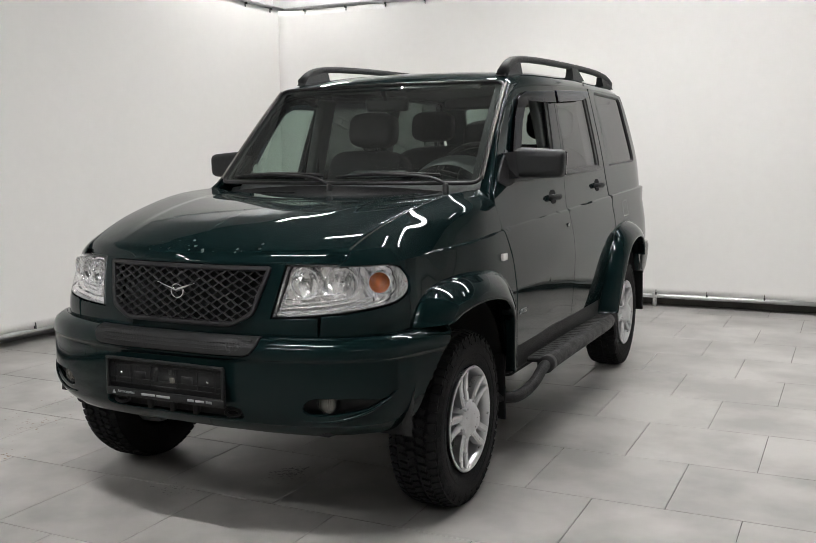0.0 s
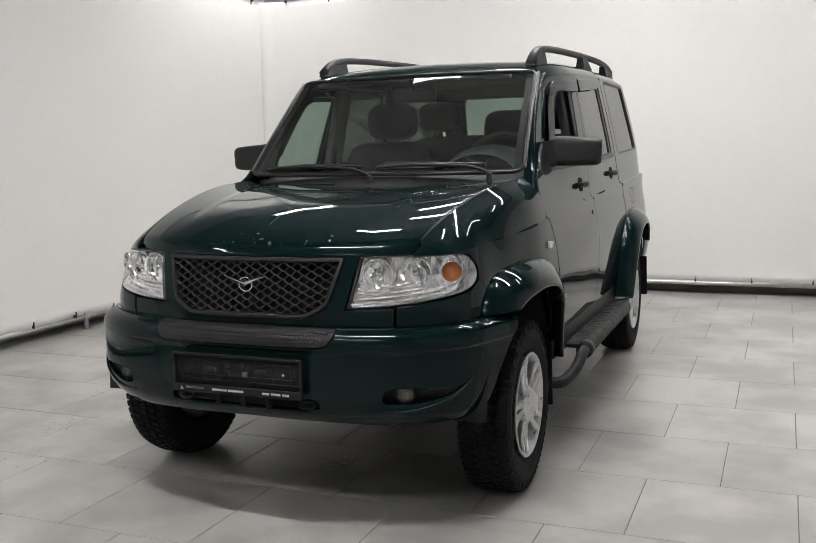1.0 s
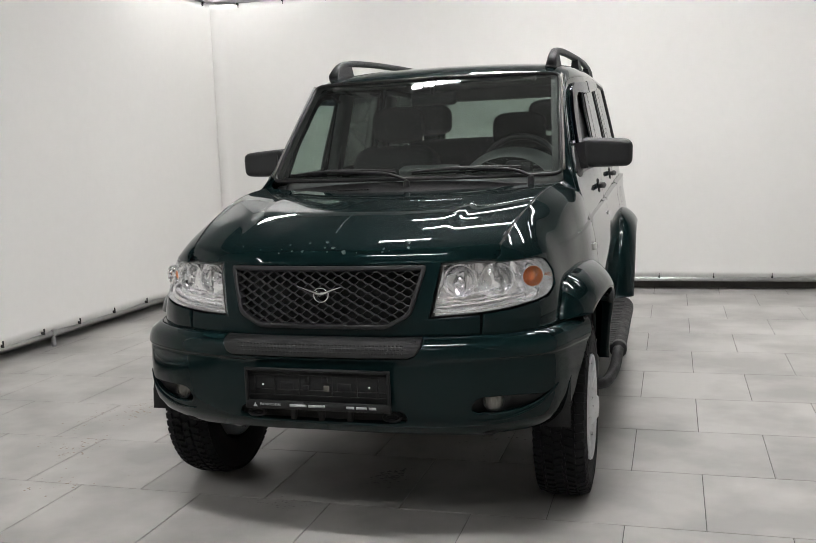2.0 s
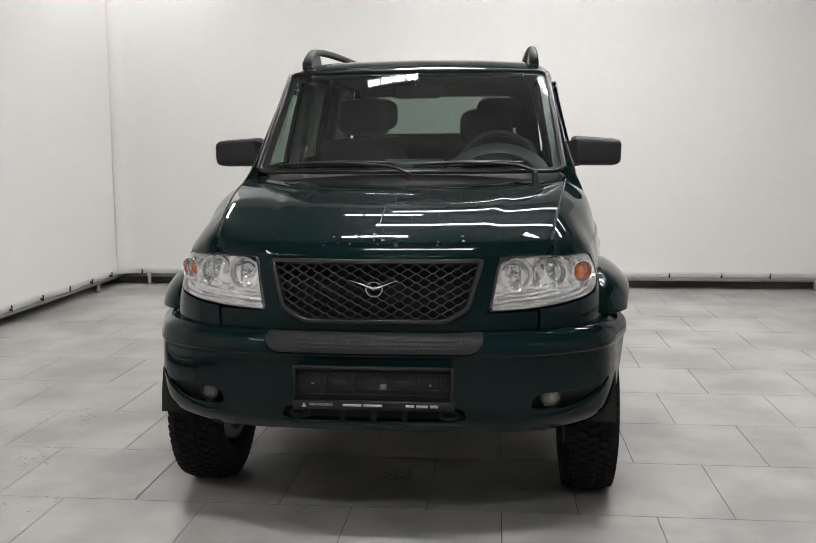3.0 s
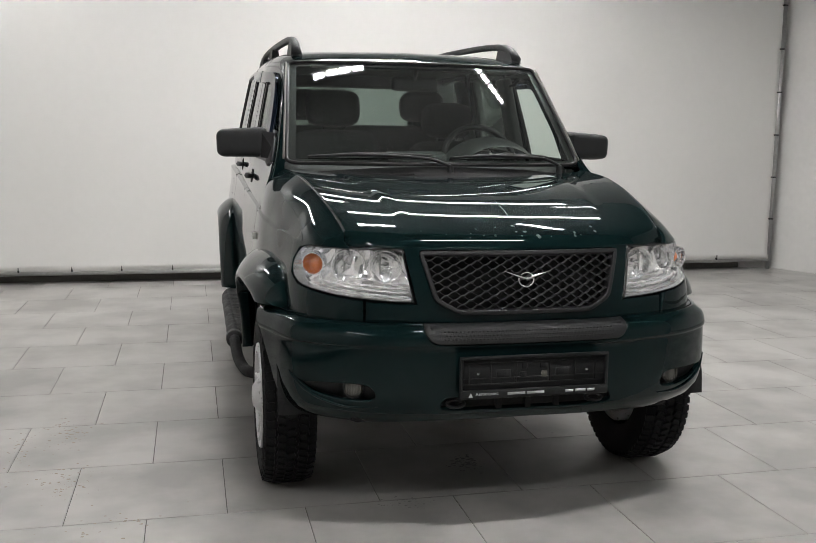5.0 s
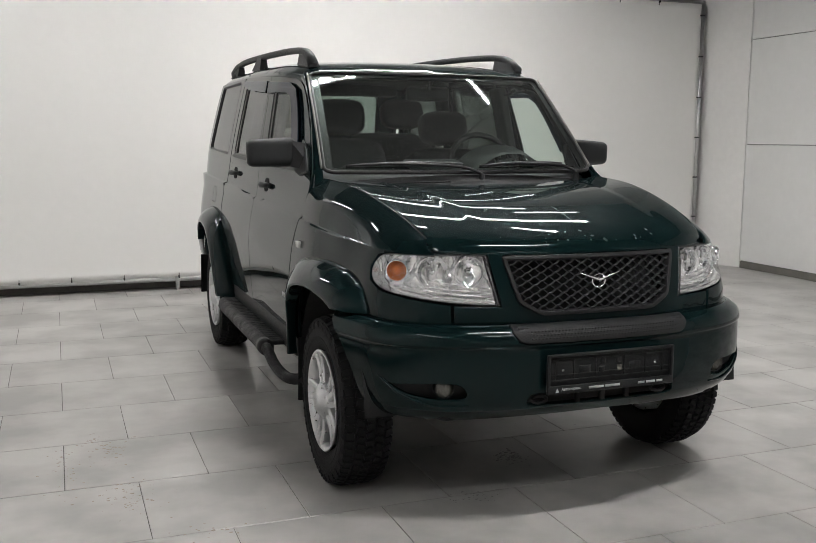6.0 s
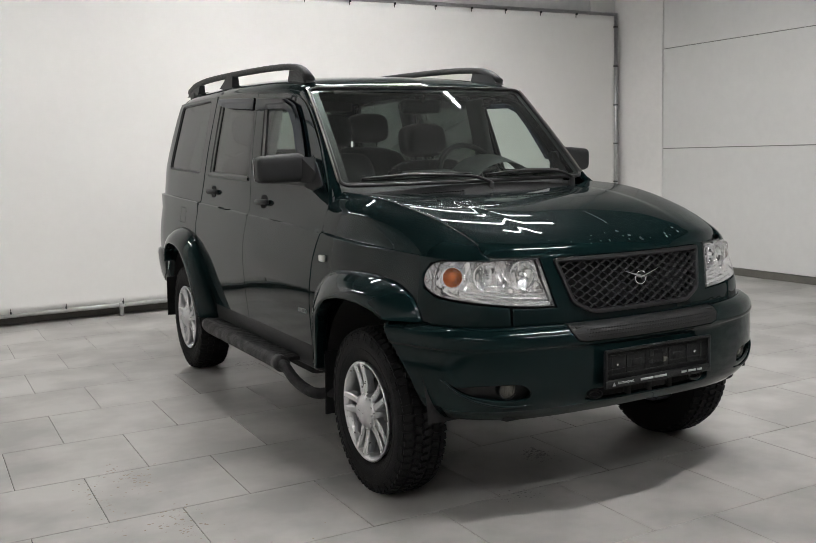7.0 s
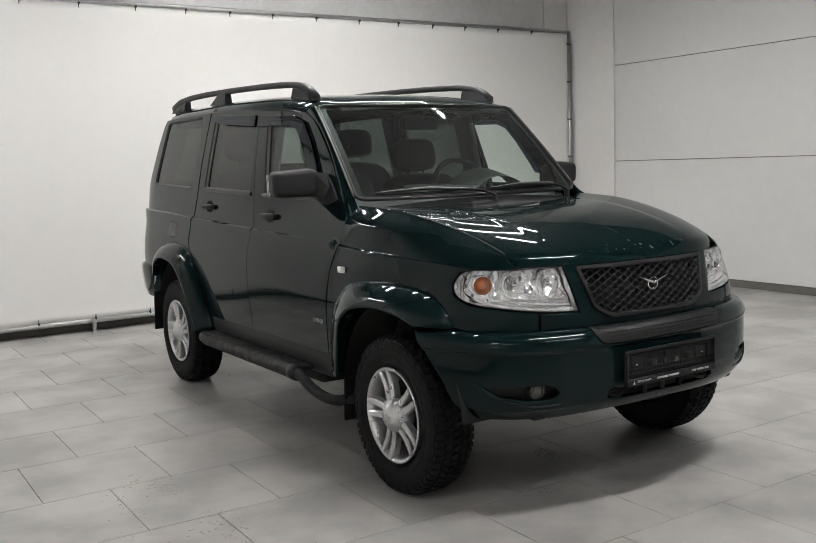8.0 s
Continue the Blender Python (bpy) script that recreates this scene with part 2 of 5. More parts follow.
def curve(xs, ys):
    """A smooth curve through the pairs that does not overshoot."""
    xs, ys = np.asarray(xs, float), np.asarray(ys, float)
    h, d = np.diff(xs), np.diff(ys) / np.diff(xs)
    m = np.zeros(len(xs))
    for i in range(1, len(xs) - 1):
        if d[i - 1] * d[i] > 0:
            w1, w2 = 2 * h[i] + h[i - 1], h[i] + 2 * h[i - 1]
            m[i] = (w1 + w2) / (w1 / d[i - 1] + w2 / d[i])
    m[0], m[-1] = d[0], d[-1]

    def at(x):
        x = min(max(x, xs[0]), xs[-1])
        i = int(min(np.searchsorted(xs, x, side="right") - 1, len(xs) - 2))
        i = max(i, 0)
        t = (x - xs[i]) / h[i]
        return float(ys[i] * (1 + 2 * t) * (1 - t) ** 2 + h[i] * m[i] * t * (1 - t) ** 2 + ys[i + 1] * t * t * (3 - 2 * t) + h[i] * m[i + 1] * t * t * (t - 1))
    return at


def soft(xs, ys, width):
    """The curve through the pairs, blurred over that width so that its bend has no jumps."""
    f = curve(xs, ys)
    g = np.linspace(xs[0], xs[-1], 400)
    v = np.array([f(x) for x in g])
    k = width / (g[1] - g[0])
    n = int(3 * k) + 1
    ker = np.exp(-0.5 * (np.arange(-n, n + 1) / k) ** 2)
    ker /= ker.sum()
    ext = np.concatenate([v[0] + (v[1] - v[0]) * np.arange(-n, 0), v, v[-1] + (v[-1] - v[-2]) * np.arange(1, n + 1)])
    v = np.convolve(ext, ker, "valid")

    def at(x):
        x = min(max(x, g[0]), g[-1])
        i = min(int((x - g[0]) / (g[1] - g[0])), len(g) - 2)
        i0, i3 = max(i - 1, 0), min(i + 2, len(g) - 1)
        t = (x - g[i]) / (g[1] - g[0])
        p0, p1, p2, p3 = v[i0], v[i], v[i + 1], v[i3]
        return float(0.5 * (2 * p1 + (p2 - p0) * t + (2 * p0 - 5 * p1 + 4 * p2 - p3) * t * t + (3 * p1 - p0 - 3 * p2 + p3) * t ** 3))
    return at


def smooth_loop(points, step=0.02, closed=True, straight=()):
    """Catmull-Rom through points, about one point every step; the corners named in straight stay sharp."""
    P, n, out = [Vector(p) for p in points], len(points), []
    for i in range(n if closed else n - 1):
        a, b = P[i], P[(i + 1) % n]
        p0 = a if (i in straight or (not closed and i == 0)) else P[(i - 1) % n]
        p3 = b if ((i + 1) % n in straight or (not closed and i == n - 2)) else P[(i + 2) % n]
        k = max(1, int(round((b - a).length / step)))
        for j in range(k):
            t = j / k
            out.append(0.5 * (2 * a + (b - p0) * t + (2 * p0 - 5 * a + 4 * b - p3) * t * t + (3 * a - p0 - 3 * b + p3) * t ** 3))
    if not closed:
        out.append(P[-1])
    return [tuple(p) for p in out]


def dense(points, step=0.02, round_by=0.0):
    """A closed outline of straight edges with its corners rounded, one point about every step."""
    P, n, pts = [Vector(p) for p in points], len(points), []
    for i in range(n):
        a, b, c = P[i - 1], P[i], P[(i + 1) % n]
        r = min(round_by, 0.45 * (a - b).length, 0.45 * (c - b).length)
        if r < 1e-4:
            pts.append(b)
            continue
        s, e = b + (a - b).normalized() * r, b + (c - b).normalized() * r
        for j in range(5):
            t = j / 4
            pts.append(s * (1 - t) ** 2 + b * 2 * t * (1 - t) + e * t * t)
    out = []
    for i, a in enumerate(pts):
        b = pts[(i + 1) % len(pts)]
        k = max(1, int(math.ceil((b - a).length / step)))
        out += [tuple(a.lerp(b, j / k)) for j in range(k)]
    return out


def area2(poly):
    p = np.asarray(poly)
    q = np.roll(p, -1, 0)
    return float((p[:, 0] * q[:, 1] - q[:, 0] * p[:, 1]).sum())


def shifted(poly, d):
    """The closed outline moved inwards by d (outwards: minus)."""
    p = np.asarray(poly, float)
    if area2(poly) < 0:
        d = -d
    e0, e1 = p - np.roll(p, 1, 0), np.roll(p, -1, 0) - p
    n0 = np.stack([-e0[:, 1], e0[:, 0]], 1) / np.maximum(np.linalg.norm(e0, axis=1), 1e-9)[:, None]
    n1 = np.stack([-e1[:, 1], e1[:, 0]], 1) / np.maximum(np.linalg.norm(e1, axis=1), 1e-9)[:, None]
    m = n0 + n1
    m /= np.maximum((m * n0).sum(1), 0.5)[:, None]
    return p + d * m


def within(pts, poly):
    p = np.asarray(poly)
    q = np.roll(p, -1, 0)
    x, y = pts[:, 0][:, None], pts[:, 1][:, None]
    cross = ((p[:, 1] > y) != (q[:, 1] > y)) & (x < (q[:, 0] - p[:, 0]) * (y - p[:, 1]) / (q[:, 1] - p[:, 1] + 1e-15) + p[:, 0])
    return cross.sum(1) % 2 == 1


def far_from(pts, poly):
    p = np.asarray(poly)
    return np.sqrt(((pts[:, None, :] - p[None]) ** 2).sum(-1).min(1))


def shell(f, outline, holes=(), step=0.035, lip=0.012, edge=0.003, out=(1, 0, 0), extra=()):
    """A sheet on the surface f(u, v) inside the outline, with rolled edges: verts and faces."""
    from mathutils.geometry import delaunay_2d_cdt
    out = Vector(out)
    loops = [(np.asarray(outline, float), shifted(outline, edge))] + [(np.asarray(h, float), shifted(h, -edge)) for h in holes]
    flat, ends = [], []
    for _, inner in loops:
        ends.append((len(flat), len(inner)))
        flat += [tuple(p) for p in inner]
    edges = [(s + i, s + (i + 1) % n) for s, n in ends for i in range(n)]
    lo, hi = np.min(outline, 0), np.max(outline, 0)
    gx, gy = np.arange(lo[0] + step / 2, hi[0], step), np.arange(lo[1] + step / 2, hi[1], step)
    g = np.stack(np.meshgrid(gx, gy), -1).reshape(-1, 2)
    keep = within(g, loops[0][1])
    for _, inner in loops[1:]:
        keep &= ~within(g, inner)
    g = g[keep]
    if len(g):
        g = g[far_from(g, np.array(flat)) > 0.45 * step]
    if len(extra):
        x = np.array(extra, float)
        ok = within(x, loops[0][1])
        for _, inner in loops[1:]:
            ok &= ~within(x, inner)
        x = x[ok]
        x = x[far_from(x, np.array(flat)) > 0.002]
        g = np.concatenate([g[far_from(g, x) > 0.012], x])
    pts = [Vector(p) for p in flat] + [Vector(p) for p in g]
    vs, _, fs, ov, _, _ = delaunay_2d_cdt(pts, edges, [], 0, 1e-7)
    mid = np.array([[sum(vs[i][k] for i in t) / 3 for k in (0, 1)] for t in fs])
    ok = within(mid, loops[0][1])
    for _, inner in loops[1:]:
        ok &= ~within(mid, inner)
    where = {}
    for k, olds in enumerate(ov):
        for o in olds:
            where[o] = k

    def normal(u, v):
        e = 6e-4
        a = Vector(f(u + e, v)) - Vector(f(u - e, v))
        b = Vector(f(u, v + e)) - Vector(f(u, v - e))
        n = a.cross(b)
        n = n.normalized() if n.length > 1e-12 else out.copy()
        return n if n.dot(out) >= 0 else -n

    verts = [Vector(f(p[0], p[1])) for p in vs]
    normals = [normal(p[0], p[1]) for p in vs]
    faces = []
    for t, k in zip(fs, ok):
        if k:
            a, b, c = (verts[i] for i in t)
            n = (b - a).cross(c - a)
            ref = normal(*np.mean([vs[i] for i in t], 0))
            faces.append(tuple(t) if n.dot(ref) > 0 else tuple(reversed(t)))
    for (outer, inner), (s, n) in zip(loops, ends):
        base = len(verts)
        rows = [[], [], []]
        for p, q in zip(outer, inner):
            nn = normal(*q)
            o = Vector(f(*p))
            away = o - Vector(f(*q))
            away = (away - nn * away.dot(nn)).normalized() if away.length > 1e-9 else nn
            rows[0].append((o - nn * edge * 0.8, (nn + away * 1.2).normalized()))
            rows[1].append((o - nn * edge * 0.8, (nn * 0.3 + away).normalized()))
            rows[2].append((o - nn * (edge + lip), away))
        for r in rows:
            verts += [a for a, _ in r]
            normals += [a for _, a in r]
        for i in range(n):
            j = (i + 1) % n
            a, b = where[s + i], where[s + j]
            quad = (a, b, base + j, base + i)
            fn = (verts[b] - verts[a]).cross(verts[base + i] - verts[a])
            good = fn.dot(normal(*inner[i])) > 0
            faces.append(quad if good else tuple(reversed(quad)))
            q2 = (base + n + i, base + n + j, base + 2 * n + j, base + 2 * n + i)
            faces.append(q2 if good else tuple(reversed(q2)))
    return verts, faces, normals


def sheet(name, f, outline, mat, parent, holes=(), label="", s=1, **kw):
    v, fc, nn = shell(f, outline, holes, **kw)
    if s < 0:
        nn = [(-a[0], a[1], a[2]) for a in nn]
    return mesh_part(name, *sided((v, fc), s), mat, parent, label, normals=nn)


# ---------------------------------------------------------------- the studio
LEFT, RIGHT, FRONT, BACK = -3.37, 5.33, -8.0, 5.22


def boxed(name, lo, hi, mat, parent=None, label="", bevel=0.0):
    lo, hi = Vector(lo), Vector(hi)
    return mesh_part(name, *block(hi - lo, bevel, 2, Matrix.Translation((lo + hi) / 2)), mat, parent, label, smooth=False)


floor = tagged(boxed("floor", (-4.2, FRONT - 0.2, -0.2), (5.8, 6.2, -0.004), GROUT), "grey porcelain tiled showroom floor", "floor", kind="structure")
wall_north = tagged(boxed("wall_north", (-4.2, 5.38, 0), (4.77, 5.8, CEILING), GREY_WALL), "plain grey wall behind the screen", "wall", kind="structure")
pier = [(4.77, 5.80), (4.77, 5.37), (5.10, 5.33), (RIGHT - 0.005, 4.77), (5.70, 4.77), (5.70, 5.80)]
wall_pier = tagged(mesh_part("wall_pier", *swept(None, [[(x, y, 0.0) for x, y in pier], [(x, y, CEILING) for x, y in pier]]), WALL, smooth=False),
                   "white painted wall pier beside the screen", "wall", kind="structure")
wall_west = tagged(boxed("wall_west", (-4.2, FRONT, 0), (-3.60, 5.38, CEILING), GREY_WALL), "plain grey wall behind the side screen", "wall", kind="structure")
wall_south = tagged(boxed("wall_south", (-4.2, FRONT - 0.2, 0), (5.7, FRONT, CEILING), WALL), "plain grey wall", "wall", kind="structure")
wall_east = tagged(boxed("wall_east", (RIGHT + 0.02, FRONT, 0), (5.7, 4.77, CEILING), JOINT), "pale wall of wide horizontal panels", "wall", kind="structure")
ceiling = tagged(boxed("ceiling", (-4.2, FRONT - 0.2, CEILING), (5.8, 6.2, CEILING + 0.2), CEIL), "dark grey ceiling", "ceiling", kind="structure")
for z0, z1 in ((0.08, 1.369), (1.377, 2.504), (2.512, 3.64), (3.648, CEILING - 0.01)):
    boxed("panel", (RIGHT, FRONT + 0.005, z0), (RIGHT + 0.02, 4.765, z1), PANEL, wall_east, bevel=0.003)
for name, lo, hi in (("baseboard", (RIGHT - 0.012, FRONT + 0.01, 0), (RIGHT + 0.018, 4.75, 0.075)),
                     ("baseboard", (LEFT - 0.2, 5.36, 0), (4.75, 5.378, 0.09))):
    tagged(boxed(name, lo, hi, SKIRT, bevel=0.003), "dark skirting along the wall foot", "baseboard", kind="structure")


def cloth(along, height, seed, corner):
    """A taut white sheet: (along, out of plane, z) on a grid, creased near its foot."""
    rnd = random.Random(seed)
    ph = [rnd.uniform(0, 6.28) for _ in range(6)]
    nx, nz = int(along / 0.07), 46
    verts, faces = [], []
    for j in range(nz + 1):
        z = 0.115 + (height - 0.115) * (j / nz)
        foot = math.exp(-(z - 0.115) / 0.10)
        for i in range(nx + 1):
            x = along * i / nx
            sag = 0.006 * math.sin(0.9 * x + ph[0]) + 0.003 * math.sin(2.7 * x + ph[1] + 0.8 * z)
            fold = foot * (0.012 + 0.009 * math.sin(7.0 * x + ph[2]) * math.sin(1.7 * x + ph[3]))
            fold += 0.10 * math.exp(-(x / 0.07) ** 2) + 0.025 * math.exp(-((x - 0.16) / 0.05) ** 2) * (0.4 + 0.2 * z) if corner else 0.0
            verts.append((x, sag + fold, z))
    for j in range(nz):
        for i in range(nx):
            a = j * (nx + 1) + i
            faces.append((a, a + 1, a + nx + 2, a + nx + 1))
    return verts, faces


def screen(name, length, place, clamps, legs, label, post_end=False, top=2.925, seed=1):
    """A white sheet clamped in a frame of steel tubes, standing on short legs; local x runs along it, local -y faces the car."""
    e = tagged(new(name), label, "photo screen")
    e.matrix_world = place
    v, f = cloth(length, top, seed, post_end)
    v2 = [(x, -y + 0.004, z) for x, y, z in v]
    sheet_ob = mesh_part("sheet", v2, f, CLOTH, e)
    mod = sheet_ob.modifiers.new("thick", "SOLIDIFY")
    mod.thickness = 0.003
    mesh_part("bottom_tube", *tube([(0, 0.0, 0.10), (length, 0.0, 0.10)], 0.021, 14), STEEL, e)
    mesh_part("top_tube", *tube([(0, 0.0, top + 0.02), (length, 0.0, top + 0.02)], 0.02, 14), STEEL, e)
    for x in ([length] if post_end else []):
        mesh_part("post", *tube([(x, 0, 0.0), (x, 0, top + 0.03)], 0.022, 14), STEEL, e)
    for x in legs:
        mesh_part("leg", *joined(tube([(x, 0.0, 0.0), (x, 0.0, 0.10)], 0.019, 12), block((0.05, 0.05, 0.05), 0.008, 2, Matrix.Translation((x, 0, 0.105)))), STEEL, e)
    clip = joined(block((0.014, 0.03, 0.022), 0.003), block((0.006, 0.012, 0.05), 0.002, 2, Matrix.Translation((0, -0.012, 0.012))))
    lower = upper = None
    n = int(length / clamps)
    for i in range(n):
        x = 0.22 + i * clamps + 0.03 * math.sin(5.1 * i + seed)
        if x > length - 0.02:
            continue
        if lower is None:
            lower = mesh_part("clamp", *moved(clip, Matrix.Translation((0, -0.018, 0.125))), CLAMP, e)
            lower.location = (x, 0, 0)
            upper = mesh_part("clamp", *moved(clip, pose(0, -0.018, top - 0.005, 180)), CLAMP, e)
            upper.location = (x + 0.05, 0, 0)
        else:
            for src, dx in ((lower, 0.0), (upper, 0.05)):
                c = src.copy()
                scene.collection.objects.link(c)
                c.parent = e
                c.location = (x + dx, 0, 0)
    return e


back_screen = screen("photo_screen", 5.02 - LEFT, pose(LEFT, BACK, 0), 0.47, [0.285, 2.55, 3.96, 6.76], "wide white cloth backdrop clamped to a steel tube frame", post_end=True, seed=3)
for z in (0.55, 1.0, 1.45, 1.9, 2.35, 2.8):
    c = mesh_part("clamp", *block((0.05, 0.03, 0.014), 0.003, 2, Matrix.Translation((5.02 - LEFT - 0.012, -0.012, z))), CLAMP, back_screen)
side_screen = screen("photo_screen", 9.0, pose(LEFT, -3.75, 0, 0, 0, 90), 0.47, [1.2, 3.6, 6.0, 8.4], "white cloth side backdrop clamped to a steel tube frame", seed=8)


def strip_lamp(length, place, power, cells=0):
    """A ceiling luminaire: a housing, and a glowing diffuser below it."""
    e = tagged(new("ceiling_lamp"), "long white linear ceiling lamp, lit; the ones at the sides are added fill", "ceiling lamp", group="ceiling lamps")
    e.matrix_world = place
    rim = [block((length, 0.012, 0.034), 0.003, 1, Matrix.Translation((0, y, -0.013))) for y in (-0.050, 0.050)]
    rim += [block((0.012, 0.10, 0.034), 0.003, 1, Matrix.Translation((x, 0, -0.013))) for x in (-length / 2, length / 2)]
    mesh_part("housing", *joined(block((length, 0.10, 0.06), 0.006, 2, Matrix.Translation((0, 0, 0.031))), *rim), LAMP_BODY, e, smooth=False)
    if cells:
        w = length / cells
        for i in range(cells):
            x = -length / 2 + w * (i + 0.5)
            boxed("diffuser", (x - w * 0.40, -0.03, -0.02), (x + w * 0.40, 0.03, -0.001), TUBE_LIGHT[power], e, bevel=0.006)
    else:
        boxed("diffuser", (-length / 2 + 0.01, -0.035, -0.02), (length / 2 - 0.01, 0.035, -0.001), TUBE_LIGHT[power], e, bevel=0.006)
    mesh_part("hanger", *tube([(-length * 0.35, 0, 0.06), (-length * 0.35, 0, CEILING - place.translation.z)], 0.006, 6), STEEL, e)
    mesh_part("hanger", *tube([(length * 0.35, 0, 0.06), (length * 0.35, 0, CEILING - place.translation.z)], 0.006, 6), STEEL, e)
    return e


LAMP_Z = 3.9
for x, y, length, turn, cells, power in LAMPS:
    strip_lamp(length, pose(x, y, LAMP_Z, 0, 0, turn), power, cells)


# ---------------------------------------------------------------- the car
# x across (its left side is +x), y to its tail, the front axle at y = 0
car = tagged(new("off_road_car"), "dark green metallic five-door off-road car, parked on the tiles", "car")


def plan(points):
    """A rounded line in plan, from the car's middle outwards: gives place and outward normal for a length u, and u for an x or a y."""
    pts = np.array(smooth_loop(points, 0.01, closed=False))
    half = np.concatenate([pts[::-1] * (-1, 1), pts[1:]])
    run = np.concatenate([[0], np.cumsum(np.linalg.norm(np.diff(half, axis=0), axis=1))])
    run -= run[len(pts) - 1]
    tan = np.gradient(half, run, axis=0)
    ker = np.ones(9) / 9
    tan = np.stack([np.convolve(np.pad(tan[:, k], 4, mode="edge"), ker, "valid") for k in (0, 1)], 1)

    def at(u):
        x, y = np.interp(u, run, half[:, 0]), np.interp(u, run, half[:, 1])
        tx, ty = np.interp(u, run, tan[:, 0]), np.interp(u, run, tan[:, 1])
        l = math.hypot(tx, ty)
        return x, y, ty / l, -tx / l

    def of_x(x):
        return float(np.interp(x, half[:, 0], run))

    def of_y(y):
        return float(np.interp(y, pts[:, 1], run[len(pts) - 1:]))
    return at, of_x, of_y


NOSE_AT, NX, NY = plan([(0, -0.70), (0.2, -0.692), (0.38, -0.662), (0.52, -0.628), (0.62, -0.588), (0.68, -0.545), (0.732, -0.487), (0.769, -0.410), (0.791, -0.325),
                        (0.799, -0.22), (0.803, -0.09), (0.808, 0.10), (0.831, 0.30), (0.850, 0.50), (0.858, 0.66)])
BUMP_AT, BX, BY = plan([(0, -0.768), (0.2, -0.764), (0.36, -0.744), (0.5, -0.710), (0.6, -0.672), (0.70, -0.613), (0.780, -0.543), (0.820, -0.470),
                        (0.851, -0.38), (0.878, -0.30), (0.902, -0.22), (0.917, -0.15)])

SIDE = curve([0.35, 0.45, 0.55, 0.70, 0.82, 0.90, 0.98, 1.06], [0.818, 0.832, 0.8425, 0.8520, 0.8550, 0.8500, 0.8395, 0.826])
UPPER = curve([1.04, 1.12, 1.22, 1.30, 1.40, 1.60, 1.80], [0.827, 0.813, 0.802, 0.793, 0.776, 0.735, 0.692])
SLIM = curve([0.4, 0.5, 0.7, 0.9, 1.1, 1.4, 1.7, 4.0], [0.052, 0.050, 0.044, 0.033, 0.020, 0.005, 0.0, 0.0])
CREASE = soft([-0.8, -0.5, -0.3, 0.0, 0.5, 1.5, 2.5, 3.7], [1.002, 1.002, 1.008, 1.024, 1.058, 1.090, 1.127, 1.165], 0.08)
TAIL = curve([-1, 2.4, 3.0, 3.3, 3.45, 3.54, 3.60, 3.64], [0, 0, 0.000, 0.003, 0.012, 0.032, 0.066, 0.14])
WAVE = soft([-1, 0.5, 0.75, 1.05, 1.35, 1.52, 1.62, 2.3, 4.0], [0.03, 0.045, 0.03, 0.0, -0.035, -0.02, 0.0, 0.005, 0.0], 0.04)


def side(y, z):
    """The car's flank: x for a place along it and a height; a small step runs along the crease."""
    c = CREASE(y)
    k = min(max((z - c + 0.004) / 0.006, 0), 1)
    k = k * k * (3 - 2 * k)
    dz = WAVE(y) * min(max((1.0 - z) / 0.15, 0), 1)
    low, up = SIDE(min(z + dz, 1.06)), UPPER(z)
    rise = min(max((z - 1.08) / 0.26, 0), 1)
    front = SLIM(y) * rise * rise * (3 - 2 * rise) * (1 + 0.8 * min(max((z - 1.3) / 0.4, 0), 1))
    return ((1 - k) * low + k * (up - 0.007) - TAIL(y) - front, y, z)


def inner_side(d):
    return lambda y, z: (side(y, z)[0] - d, y, z)


RAKE = soft([0.0, 0.5, 0.70, 0.90, 1.05, 1.35, 1.6], [1.0, 1.0, 1.15, 1.10, 0.75, 0.0, 0.0], 0.05)


def nose_in(u, z):
    """How far the nose leans back at a height."""
    t = max(0.0, (z - 0.80) / 0.2) ** 1.3
    return 0.05 * t * RAKE(abs(u))


def nose(u, z, d=0.0):
    x, y, nx, ny = NOSE_AT(u)
    k = nose_in(u, z) + d
    return (x - nx * k, y - ny * k, z)


ROLL = 0.22
HOOD_RISE = soft([-0.05, 0.0, 0.018, 0.07, 0.15, 0.25, 0.45, 0.65, 0.90, 1.15], [0.930, 0.999, 1.036, 1.066, 1.098, 1.128, 1.168, 1.192, 1.203, 1.21], 0.011)
HOOD_SIDE = soft([-0.05, 0.0, 0.05, 0.17, 0.34, 0.55, 0.97, 1.2], [0.0, 0.0, 0.004, 0.009, 0.017, 0.028, 0.031, 0.031], 0.06)
NOSE_TOP = soft([-0.1, 0, 0.2, 0.38, 0.45, 0.52, 0.60, 0.70], [-0.650, -0.652, -0.643, -0.612, -0.590, -0.557, -0.508, -0.41], 0.03)
SEAM_X = soft([-0.60, -0.484, -0.25, 0.0, 0.25, 0.487, 0.65], [0.578, 0.597, 0.632, 0.664, 0.692, 0.713, 0.724], 0.05)


